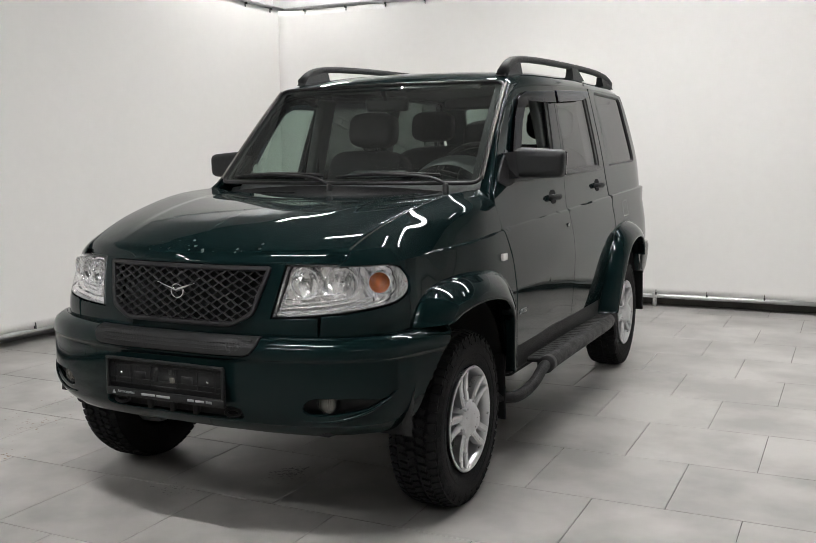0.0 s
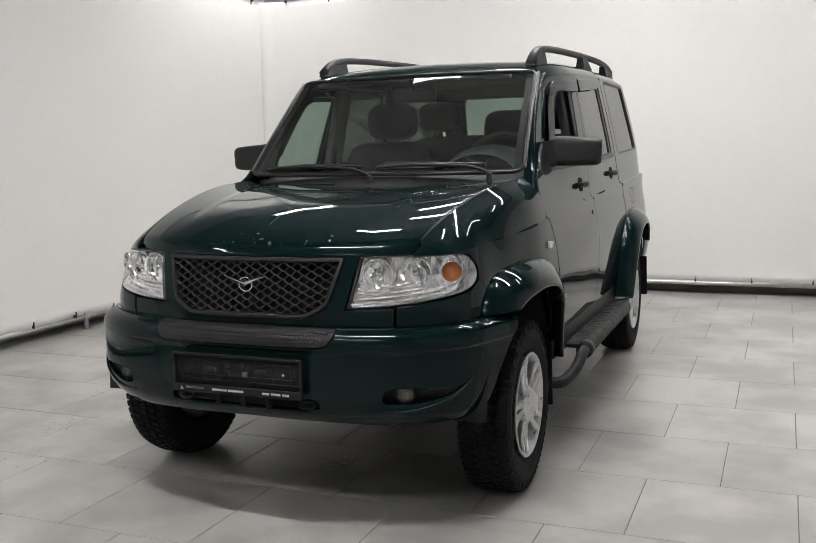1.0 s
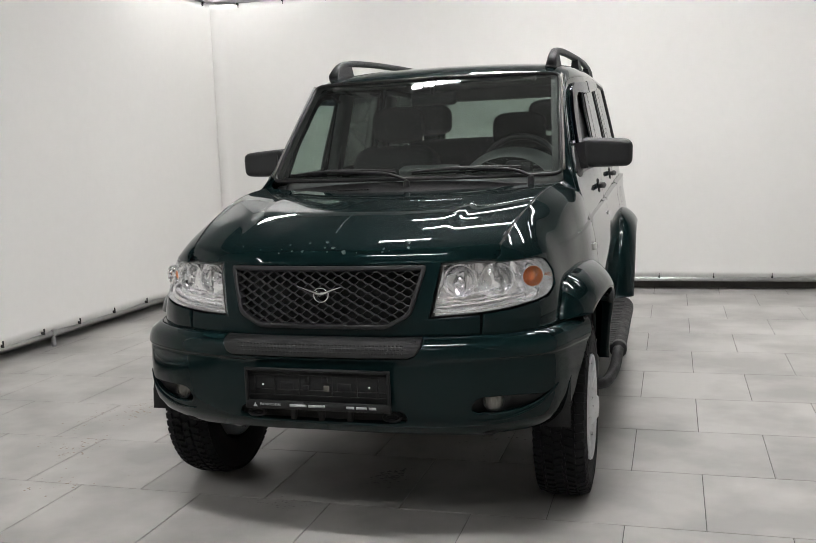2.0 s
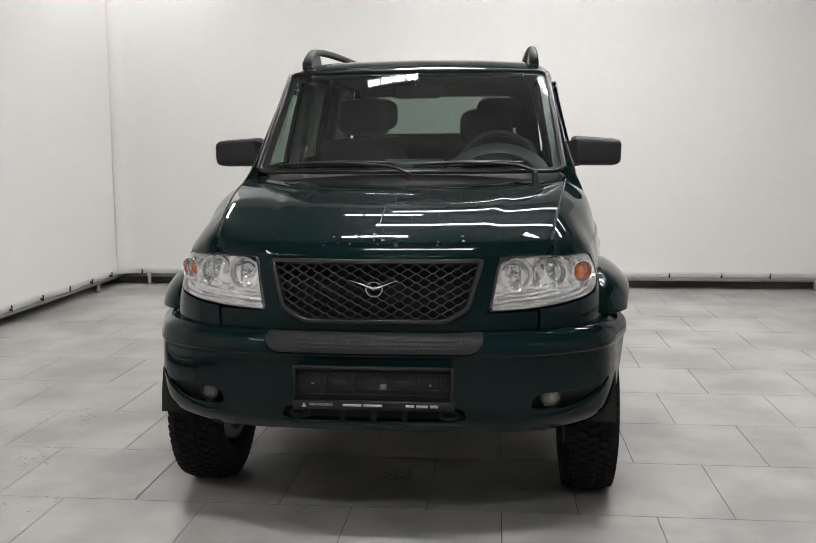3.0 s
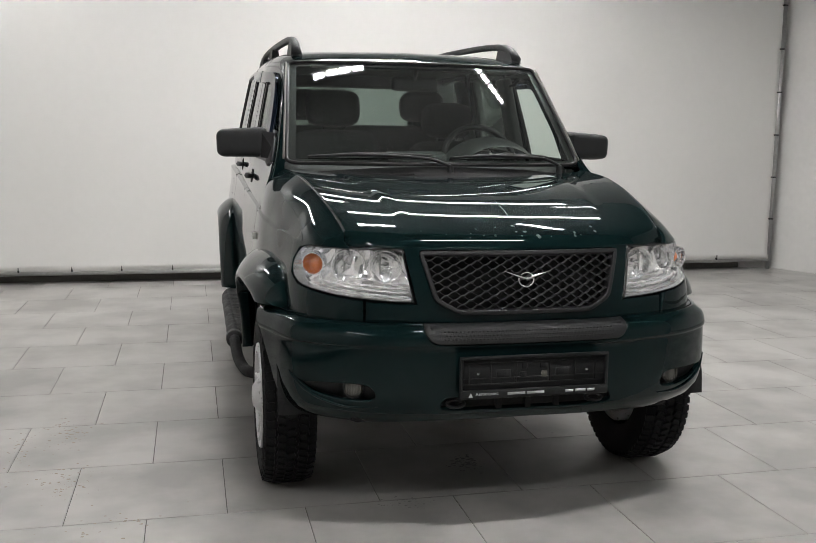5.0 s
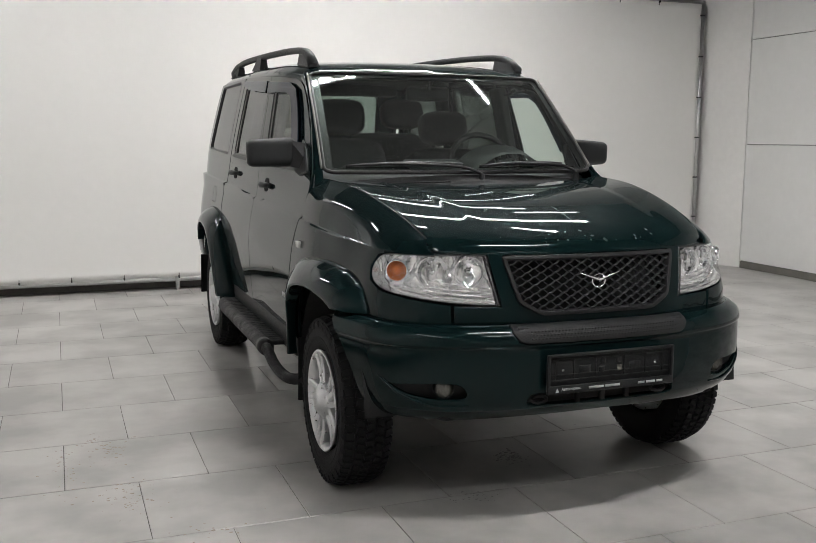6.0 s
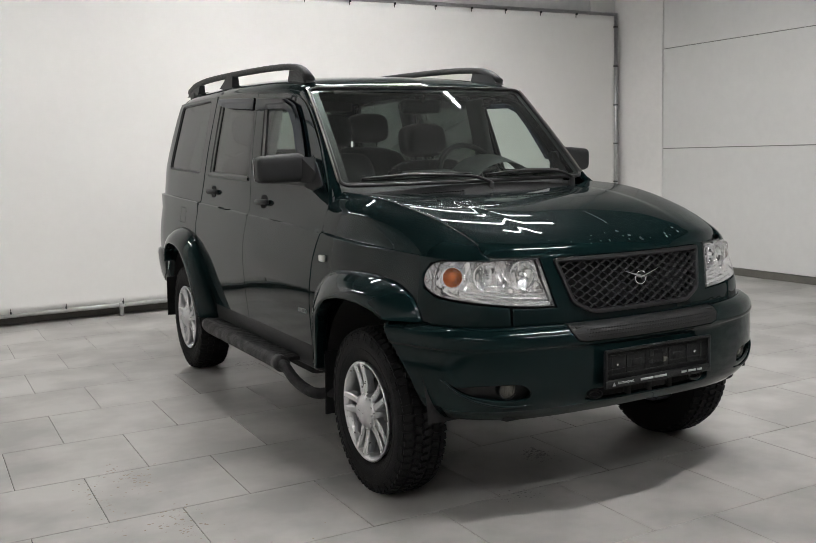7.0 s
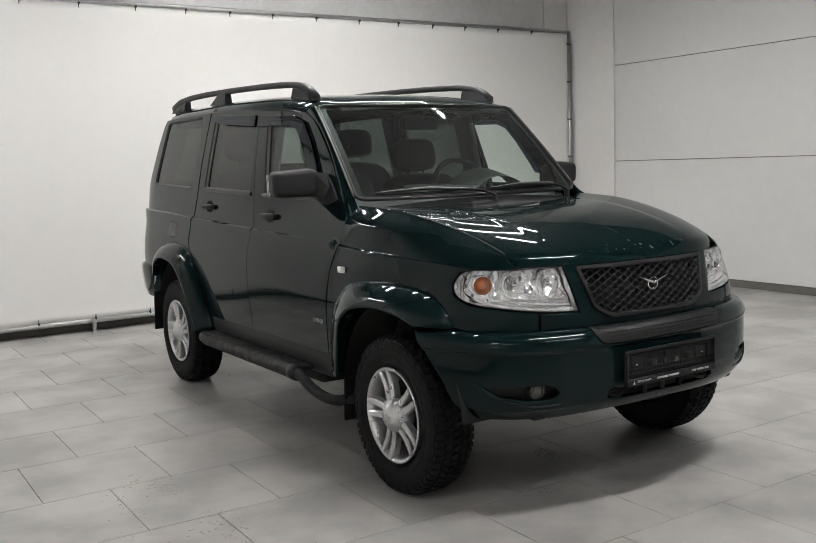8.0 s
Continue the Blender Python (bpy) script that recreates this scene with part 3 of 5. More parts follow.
def hood(x, y):
    """The bonnet: it climbs from the nose, whose edge sweeps back to the sides, with a slightly raised middle."""
    a = math.sqrt(x * x + 1e-6)
    d = y - NOSE_TOP(a)
    t = a / SEAM_X(y)
    z = HOOD_RISE(d) + HOOD_SIDE(d) * t ** 3
    e = 0.37 + 0.13 * (y + 0.6)
    k = min(max((e - a) / 0.07 + 0.5, 0), 1)
    z += 0.005 * (k * k * k * (k * (6 * k - 15) + 10)) * min(1.0, max(0.0, (d - 0.02) / 0.3)) ** 0.8
    return (x, y, z)


def fender(u, v):
    """Front wing: upright below the crease, rolled over to the bonnet's edge above it; v is the height, then the length round the roll."""
    x, y, nx, ny = NOSE_AT(u)
    z0 = CREASE(y)
    ye = y - ny * 0.10
    xe = SEAM_X(ye)
    if y > -0.36:
        lean = (SIDE(min(v + 0.04 * min(max((1.0 - v) / 0.15, 0), 1), z0)) - SIDE(0.70)) * min(1.0, (y + 0.36) / 0.5)
        x, y = x + nx * lean, y + ny * lean
    k = nose_in(u, min(v, z0))
    x, y = x - nx * k, y - ny * k
    near = min(max((y + 0.20) / 0.66, 0), 1)
    near = near * near * (3 - 2 * near)
    if v <= z0:
        return (x + (side(y, v)[0] - x) * near, y, v)
    k = min((v - z0) / 0.007, 1.0)
    k = 0.006 * k * k * (3 - 2 * k) * min(max((y + 0.30) / 0.5, 0), 1)
    x, y = x - nx * k, y - ny * k
    a = min((v - z0) / ROLL, 1.0)
    c = a - 0.05 * math.sin(math.pi * a)
    h = a + 0.085 * math.sin(math.pi * a)
    px_, py_, pz_ = x + (xe - x) * c, y + (ye - y) * c, z0 + (hood(xe, ye)[2] - 0.001 - z0) * h
    far = min(max((a - 0.45) / 0.55, 0), 1)
    near *= 1 - far * far * (3 - 2 * far)
    return (px_ + (side(py_, pz_)[0] - px_) * near, py_, pz_)


ROOF_MID = curve([0.86, 0.90, 0.95, 1.02, 1.10, 1.20, 1.40, 1.80, 2.40, 3.0, 3.3], [1.712, 1.733, 1.752, 1.776, 1.797, 1.814, 1.834, 1.855, 1.872, 1.872, 1.85])
ROOF_DROP = curve([0, 0.3, 0.5, 0.58, 0.64, 0.68, 0.705, 0.725], [0, 0.005, 0.013, 0.019, 0.030, 0.048, 0.07, 0.10])


ROOF_EDGE = soft([0.8, 1.0, 1.3, 1.6, 2.2, 2.8, 3.3], [side(y, ROOF_MID(max(y, 0.95)) - 0.095)[0] for y in (0.95, 1.0, 1.3, 1.6, 2.2, 2.8, 3.2)], 0.06)


def roof(x, y):
    return (x, y, ROOF_MID(y) - ROOF_DROP(abs(x) * 0.722 / ROOF_EDGE(y)))


def screen_front(x, s):
    """Windscreen: s runs from its foot (0) to its top (1)."""
    y = 0.405 + 0.495 * s + (0.25 + 0.035 * s) * x * x
    return (x, y - 0.012 * 4 * s * (1 - s), 1.258 + 0.474 * s)


# --- structure under the skin
body = mesh_part("body_shell", *joined(
    block((1.16, 0.95, 0.42), 0.03, 2, Matrix.Translation((0, 0.02, 0.68))),
    block((1.62, 1.75, 0.12), 0.02, 2, Matrix.Translation((0, 1.38, 0.47))),
    block((1.18, 1.25, 0.45), 0.02, 2, Matrix.Translation((0, 2.85, 0.65))),
    block((1.50, 0.06, 0.62), 0.01, 2, Matrix.Translation((0, 0.62, 0.86))),
    block((1.2, 0.22, 0.10), 0.03, 2, Matrix.Translation((0, -0.52, 0.45))),
), UNDER, car, "black underbody and bulkheads")

# axles, gearbox guard and exhaust under the floor
for y, ball in ((0.0, 0.16), (2.76, -0.02)):
    axle = mesh_part("axle", *tube([(-0.70, y, 0.345), (0.70, y, 0.345)], 0.052, 16), UNDER, car)
    mesh_part("differential", *moved(lathe([(0.05, -0.14), (0.10, -0.10), (0.135, -0.04), (0.14, 0.0), (0.135, 0.04), (0.10, 0.10), (0.05, 0.14)], 24), Matrix.Translation((ball, y, 0.345))), UNDER, axle)
for s in (1, -1):
    mesh_part("radius_arm", *sided(tube([(0.46, 0.02, 0.34), (0.44, 0.45, 0.38), (0.42, 0.85, 0.42)], 0.034, 10), s), UNDER, car)
    mesh_part("tank", *sided(block((0.46, 0.95, 0.20), 0.05, 3, Matrix.Translation((0.47, 1.45, 0.37))), s), UNDER, car)
mesh_part("steering_rod", *tube([(-0.62, -0.20, 0.36), (0.62, -0.20, 0.36)], 0.017, 10), UNDER, car)
mesh_part("engine_guard", *block((0.80, 0.55, 0.03), 0.012, 2, pose(0, -0.30, 0.455, -4)), UNDER, car)
mesh_part("gearbox", *block((0.32, 1.3, 0.20), 0.06, 3, Matrix.Translation((0, 0.95, 0.40))), UNDER, car)

for s in (1, -1):
    # wheel housings
    for cy in (0.0, 2.76):
        arc = []
        for i in range(19):
            a = math.pi * i / 18
            arc.append((cy + 0.47 * math.cos(a), 0.40 + 0.44 * math.sin(a)))
        verts, faces = [], []
        for y, z in arc:
            verts += [(s * 0.58, y, z), (s * 0.83, y, z)]
        for i in range(18):
            faces.append((2 * i, 2 * i + 1, 2 * i + 3, 2 * i + 2))
        n = len(verts)
        verts += [(s * 0.585, y, z) for y, z in arc]
        faces.append(tuple(range(n, n + 19)))
        mesh_part("wheel_housing", verts, faces, UNDER, car)

# --- bonnet, wings, nose
ys = list(np.linspace(-0.478, 0.49, 40))
front_edge = [(x, NOSE_TOP(abs(x)) + 0.001) for x in np.linspace(0.594, -0.594, 60)]
rear_edge = [(x, 0.255 + 0.235 * (abs(x) / 0.71) ** 2.2) for x in np.linspace(-0.706, 0.706, 44)]
hood_line = [(SEAM_X(y) - 0.0065, y) for y in reversed(ys)][:-1] + front_edge + [(-SEAM_X(y) + 0.0065, y) for y in ys][1:] + rear_edge
bonnet = sheet("bonnet", hood, hood_line, PAINT, car, label="dark green bonnet with stone chips", step=0.02, lip=0.02, edge=0.004, out=(0, -0.3, 1),
               extra=[(x, NOSE_TOP(abs(x)) + d) for x in np.linspace(-0.59, 0.59, 90) for d in (0.010, 0.017, 0.026, 0.037, 0.05)])

# dark ribbon laid in the bonnet's seams, standing in for the shade of the gap
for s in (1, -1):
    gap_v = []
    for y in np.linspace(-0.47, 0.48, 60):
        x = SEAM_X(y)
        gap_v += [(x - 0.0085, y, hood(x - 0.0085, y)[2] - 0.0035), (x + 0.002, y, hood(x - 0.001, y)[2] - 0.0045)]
    mesh_part("bonnet_gap_shade", *sided((gap_v, [(2 * i, 2 * i + 1, 2 * i + 3, 2 * i + 2) for i in range(59)]), s), UNDER, bonnet)


def light_outline(grow=0.0):
    pts = [(NX(0.428), 1.000), (NX(0.50), 1.001), (NX(0.60), 1.000), (NX(0.69), 0.999), (NY(-0.43), 0.996), (NY(-0.375), 0.982), (NY(-0.345), 0.942), (NY(-0.36), 0.900),
           (NY(-0.43), 0.868), (NX(0.68), 0.849), (NX(0.60), 0.838), (NX(0.50), 0.828), (NX(0.384), 0.822)]
    out = smooth_loop(pts, 0.012, straight=(0, 12))
    return [tuple(p) for p in shifted(out, -grow)] if grow else out


def mirrored(line):
    return [(-u, v) for u, v in line]


GRILLE = [(NX(x), z) for x, z in ((-0.375, 1.000), (0.375, 1.000), (0.318, 0.832), (0.235, 0.786), (-0.235, 0.786), (-0.318, 0.832))]
panel_line = dense([(NX(-0.424), 1.009), (NX(0.424), 1.009), (NX(0.376), 0.818), (NX(0.545), 0.824), (NX(0.545), 0.757), (NX(-0.545), 0.757), (NX(-0.545), 0.824), (NX(-0.376), 0.818)], 0.02)
sheet("nose_panel", nose, panel_line, PAINT, car, holes=[dense(GRILLE, 0.015, 0.02)], step=0.03, out=(0, -1, 0))


def fender_line():
    top = [(u, CREASE(NOSE_AT(u)[1]) + ROLL) for u in np.linspace(NY(0.47), NX(0.612), 40)]
    lamp = [(u + 0.006, z) for u, z in ((NX(0.612), 1.0035), (NX(0.69), 1.003), (NY(-0.428), 1.000), (NY(-0.368), 0.986), (NY(-0.337), 0.942), (NY(-0.353), 0.895), (NY(-0.426), 0.862), (NX(0.68), 0.844), (NX(0.60), 0.833), (NX(0.552), 0.828))]
    arch = [(NY(-0.335), 0.77), (NY(-0.27), 0.83), (NY(-0.12), 0.872), (NY(0.12), 0.872), (NY(0.30), 0.82), (NY(0.40), 0.72), (NY(0.45), 0.60), (NY(0.46), 0.50)]
    pts = [(NY(0.594), 0.515), (NY(0.5885), 0.72), (NY(0.556), 0.92), (NY(0.487), 1.056), (NY(0.4755), 1.15)]
    line = dense(pts + top + lamp + [(NX(0.552), 0.757), (NX(0.70), 0.757), (NX(0.765), 0.762)] + arch, 0.02)
    return line


for s in (1, -1):
    w = sheet("front_wing", fender, fender_line(), PAINT, car, s=s, step=0.024, out=(1, -0.4, 0.3),
              extra=[(u, CREASE(NOSE_AT(u)[1]) + d) for u in np.arange(NX(0.66), NY(0.57), 0.012) for d in (-0.012, -0.001, 0.0015, 0.0035, 0.0055, 0.0075, 0.016)])
    # side repeater
    rx = fender(NY(0.43), 0.945)[0]
    mesh_part("side_repeater", *sided(block((0.018, 0.052, 0.032), 0.006, 2, Matrix.Translation((rx + 0.006, 0.43, 0.945))), s), WHITE_LENS, w, "small clear white side repeater")

# --- headlights
LAMP_FOOT = curve([0.384, 0.50, 0.60, 0.68, 0.749, 0.770], [0.822, 0.828, 0.838, 0.849, 0.868, 0.900])


def lamp_rib(x0, x1, rise, depth, thick, tall):
    """A chrome rib inside the headlight that follows its foot, rise above it."""
    secs = []
    for x in np.linspace(x0, x1, 28):
        z = LAMP_FOOT(x) + rise
        a, c = nose(NX(x), z, depth), nose(NX(x), z, depth + thick)
        secs.append([(a[0], a[1], z - tall * 0.2), (a[0], a[1], z + tall * 0.2), (c[0], c[1], z + tall), (c[0], c[1], z - tall)])
    return swept(None, secs)


for s in (1, -1):
    base = light_outline()
    back = lambda u, z: nose(u, z, 0.052 + 0.008 * math.sin(70 * u + 9 * z) * math.sin(38 * z))
    lamp = sheet("headlight", back, [tuple(p) for p in shifted(base, 0.004)], REFLECTOR, car, label="clear-glass headlight with chrome reflectors", s=s, step=0.012, lip=0.0, out=(0, -1, 0))
    rim_v, rim_f = [], []
    for k, (u, z) in enumerate(base):
        for d in (0.004, 0.012, 0.06):
            rim_v.append(nose(u, z, d))
    n = len(base)
    for i in range(n):
        j = (i + 1) % n
        rim_f += [(3 * i, 3 * j, 3 * j + 1, 3 * i + 1), (3 * i + 1, 3 * j + 1, 3 * j + 2, 3 * i + 2)]
    mesh_part("bezel", *sided((rim_v, rim_f), s), REFLECTOR, lamp)
    inner = shifted(base, 0.0035)
    edge_v, edge_f = [], []
    for (u, z), (u2, z2) in zip(base, inner):
        edge_v += [nose(u, z, 0.004), nose(u2, z2, 0.0005)]
    for i in range(n):
        j = (i + 1) % n
        edge_f.append((2 * i, 2 * j, 2 * j + 1, 2 * i + 1))
    mesh_part("lens_seal", *sided((edge_v, edge_f), s), GASKET, lamp)
    lens = sheet("lens", lambda u, z: nose(u, z, 0.0), [tuple(p) for p in shifted(base, 0.003)], CLEAR, lamp, s=s, step=0.03, lip=0.002, out=(0, -1, 0))
    lens.visible_shadow = False
    for x0, x1, rise, depth, thick, tall in ((0.398, 0.757, 0.010, 0.014, 0.010, 0.009), (0.402, 0.72, 0.027, 0.024, 0.012, 0.006), (0.408, 0.655, 0.040, 0.030, 0.012, 0.005), (0.412, 0.50, 0.054, 0.034, 0.012, 0.004),
                                             (0.50, 0.64, 0.062, 0.026, 0.012, 0.004)):
        mesh_part("reflector_rib", *sided(lamp_rib(x0, x1, rise, depth, thick, tall), s), REFLECTOR, lamp, smooth=False)
    for px_, py_, pz_, r, mat in ((0.468, -0.556, 0.938, 0.053, CHROME), (0.585, -0.500, 0.936, 0.055, CHROME), (0.694, -0.438, 0.938, 0.037, AMBER)):
        _, _, nx_, ny_ = NOSE_AT(NX(px_))
        face = Vector((0.45 * nx_, ny_ * 0.9, 0)).normalized()
        m = Matrix.Translation((px_, py_, pz_)) @ face.to_track_quat("X", "Z").to_matrix().to_4x4()
        cone = [(r * 0.97, 0.020), (r * 0.90, 0.010), (r * 0.78, 0.001), (r * 0.60, -0.006), (r * 0.40, -0.010), (r * 0.20, -0.012), (0.0005, -0.0125)]
        mesh_part("reflector_bowl", *sided(moved(lathe(cone, 22), m), s), CHROME, lamp, smooth=False)
        ring = [(r * 1.10, -0.02), (r * 1.10, 0.020), (r * 1.08, 0.025), (r * 1.03, 0.027), (r * 0.98, 0.025), (r * 0.965, 0.018)]
        mesh_part("ring", *sided(moved(lathe(ring, 44), m), s), REFLECTOR, lamp)
        if mat is AMBER:
            mesh_part("indicator", *sided(moved(lathe([(0.0005, 0.010), (r * 0.25, 0.009), (r * 0.46, 0.004), (r * 0.60, -0.004), (r * 0.66, -0.012)], 28), m), s), AMBER, lamp, "amber indicator lens")
        else:
            mesh_part("bulb", *sided(moved(lathe([(0.0005, 0.020), (r * 0.16, 0.019), (r * 0.20, 0.012), (r * 0.20, -0.02)], 18), m), s), CHROME, lamp)
            mesh_part("bulb_socket", *sided(moved(lathe([(r * 0.26, -0.004), (r * 0.26, -0.024)], 18), m), s), BLACK, lamp)
            mesh_part("bulb_shade", *sided(block((0.010, 0.005, r * 1.3), 0.002, 1, m @ pose(0.004, r * 0.30, 0)), s), TRIM, lamp)

# --- grille
grille = sheet("grille_frame", lambda u, z: nose(u, z, -0.012), dense(GRILLE, 0.015, 0.02), BLACK, car, holes=[[tuple(p) for p in shifted(dense(GRILLE, 0.015, 0.02), 0.015)]], label="dark grey plastic grille with a wavy mesh", step=0.012, lip=0.03, edge=0.004, out=(0, -1, 0))
sheet("backing", lambda u, z: nose(u, z, 0.05), [tuple(p) for p in shifted(dense(GRILLE, 0.02, 0.02), 0.004)], UNDER, grille, step=0.04, lip=0.0, out=(0, -1, 0))
inner_grille = np.array(shifted(dense(GRILLE, 0.01, 0.015), 0.014))
pitch, row = 0.0560, 0.0146
for r in range(-1, 18):
    z0 = 0.782 + row * r
    run = []
    for i in range(-170, 171):
        x = i * 0.0025
        w = math.cos(2 * math.pi * x / pitch + (math.pi if r % 2 else 0))
        w = math.copysign(abs(w) ** 0.92, w)
        z = z0 + 0.47 * row * w
        u = NX(x)
        ok = within(np.array([[u, z]]), inner_grille)[0]
        if ok:
            run.append((u, z))
        if (not ok or i == 170) and run:
            if len(run) > 3:
                secs = []
                for uu, zz in run:
                    a = nose(uu, zz, -0.004)
                    b = nose(uu, zz, 0.010)
                    t = 0.0016
                    secs.append([(a[0], a[1], a[2] + t), (a[0], a[1], a[2] - t), (b[0], b[1], b[2] - t), (b[0], b[1], b[2] + t)])
                mesh_part("mesh_wire", *swept(None, secs), MESH, grille, smooth=False)
            run = []
# bird badge: a ring with two swept wings
by = nose(0, 0.905, 0)[1] - 0.012
ring = []
for i in range(29):
    a = 2 * math.pi * i / 28
    ring.append((0.027 * math.cos(a), by, 0.902 + 0.025 * math.sin(a)))
wings = []
for s in (1, -1):
    secs = []
    for k in range(7):
        t = k / 6
        x, z = s * (-0.002 + 0.084 * t), 0.904 + 0.029 * t
        h = 0.008 * (1 - 0.8 * t)
        secs.append([(x, by - 0.008, z + h), (x, by - 0.010, z), (x, by - 0.006, z - h), (x, by + 0.004, z - h), (x, by + 0.004, z + h)])
    wings.append(swept(None, secs))
mesh_part("badge", *joined(tube(ring, 0.0032, 8, caps=False), *wings), CHROME, grille, "chrome winged badge")

# --- front bumper
BUMP_IN = soft([0.38, 0.40, 0.43, 0.47, 0.53, 0.60, 0.66, 0.682, 0.690, 0.70, 0.73, 0.752, 0.762, 0.768, 0.776], [0.13, 0.085, 0.045, 0.018, 0.0075, 0.0055, 0.0068, 0.0075, 0.0016, 0.0020, 0.010, 0.030, 0.052, 0.08, 0.13], 0.0026)


def bumper(u, z, d=0.0):
    x, y, nx, ny = BUMP_AT(u)
    k = BUMP_IN(z) + d
    return (x - nx * k, y - ny * k, z)


def bump_line():
    right = [(BX(0.372), 0.764), (BX(0.6), 0.764), (BX(0.75), 0.764), (BY(-0.45), 0.764), (BY(-0.215), 0.764), (BY(-0.265), 0.70), (BY(-0.32), 0.63), (BY(-0.37), 0.56), (BY(-0.41), 0.48), (BY(-0.455), 0.415),
             (BX(0.70), 0.408), (BX(0.55), 0.405), (BX(0.30), 0.42), (BX(0.0), 0.425)]
    pad = [(BX(-0.372), 0.764), (BX(-0.368), 0.735), (BX(-0.345), 0.705), (BX(-0.32), 0.695), (BX(0.32), 0.695), (BX(0.345), 0.705), (BX(0.368), 0.735)]
    left = [(-u, z) for u, z in reversed(right[:-1])]
    return dense(right + left + pad, 0.018)


SLOT = dense([(BX(x), z) for x, z in ((-0.315, 0.475), (-0.30, 0.513), (0.30, 0.513), (0.315, 0.475), (0.28, 0.466), (-0.28, 0.466))], 0.015, 0.015)
POCKET = smooth_loop([(BX(x), z) for x, z in ((0.795, 0.572), (0.765, 0.548), (0.70, 0.552), (0.60, 0.556), (0.55, 0.550), (0.527, 0.523), (0.54, 0.500), (0.60, 0.494), (0.68, 0.502), (0.74, 0.522))], 0.012, straight=(0,))
front_bumper = sheet("front_bumper", bumper, bump_line(), PAINT, car, holes=[SLOT, POCKET, mirrored(POCKET)], label="dark green bumper with scratched corners", step=0.018, lip=0.015, edge=0.004, out=(0, -1, 0),
                     extra=[(u, z) for u in np.arange(-BY(-0.25), BY(-0.25), 0.022) if abs(u) > BX(0.39) for z in (0.668, 0.678, 0.682, 0.686, 0.690, 0.694, 0.704)])
PAD = dense([(BX(-0.370), 0.764), (BX(-0.366), 0.737), (BX(-0.345), 0.709), (BX(-0.32), 0.699), (BX(0.32), 0.699), (BX(0.345), 0.709), (BX(0.366), 0.737), (BX(0.370), 0.764)], 0.015)
sheet("bumper_pad", lambda u, z: bumper(u, z, -0.006), PAD, PAD_PLASTIC, front_bumper, label="ribbed grey plastic step pad", step=0.02, out=(0, -1, 0))
rib_v = []
for k in range(46):
    x = -0.30 + 0.60 * k / 45
    for zz in (0.716, 0.728, 0.740):
        px_, py_, pz_ = bumper(BX(x + (0.006 if zz == 0.728 else 0)), zz, -0.0055)
        rib_v.append(block((0.008, 0.003, 0.006), 0.001, 1, Matrix.Translation((px_, py_, pz_))))
mesh_part("pad_studs", *joined(*rib_v), PAD_PLASTIC, front_bumper)
mesh_part("top_shelf", *block((0.69, 0.10, 0.012), 0.004, 2, Matrix.Translation((0, -0.68, 0.748))), PAD_PLASTIC, front_bumper)
sheet("slot_backing", lambda u, z: bumper(u, z, 0.07), [tuple(p) for p in shifted(SLOT, -0.012)], UNDER, front_bumper, step=0.04, lip=0.0, out=(0, -1, 0))
for x in (-0.105, 0.0, 0.105):
    px_, py_, pz_ = bumper(BX(x), 0.49, 0.02)
    mesh_part("slot_bar", *block((0.022, 0.02, 0.05), 0.004, 2, Matrix.Translation((px_, py_, pz_))), UNDER, front_bumper)
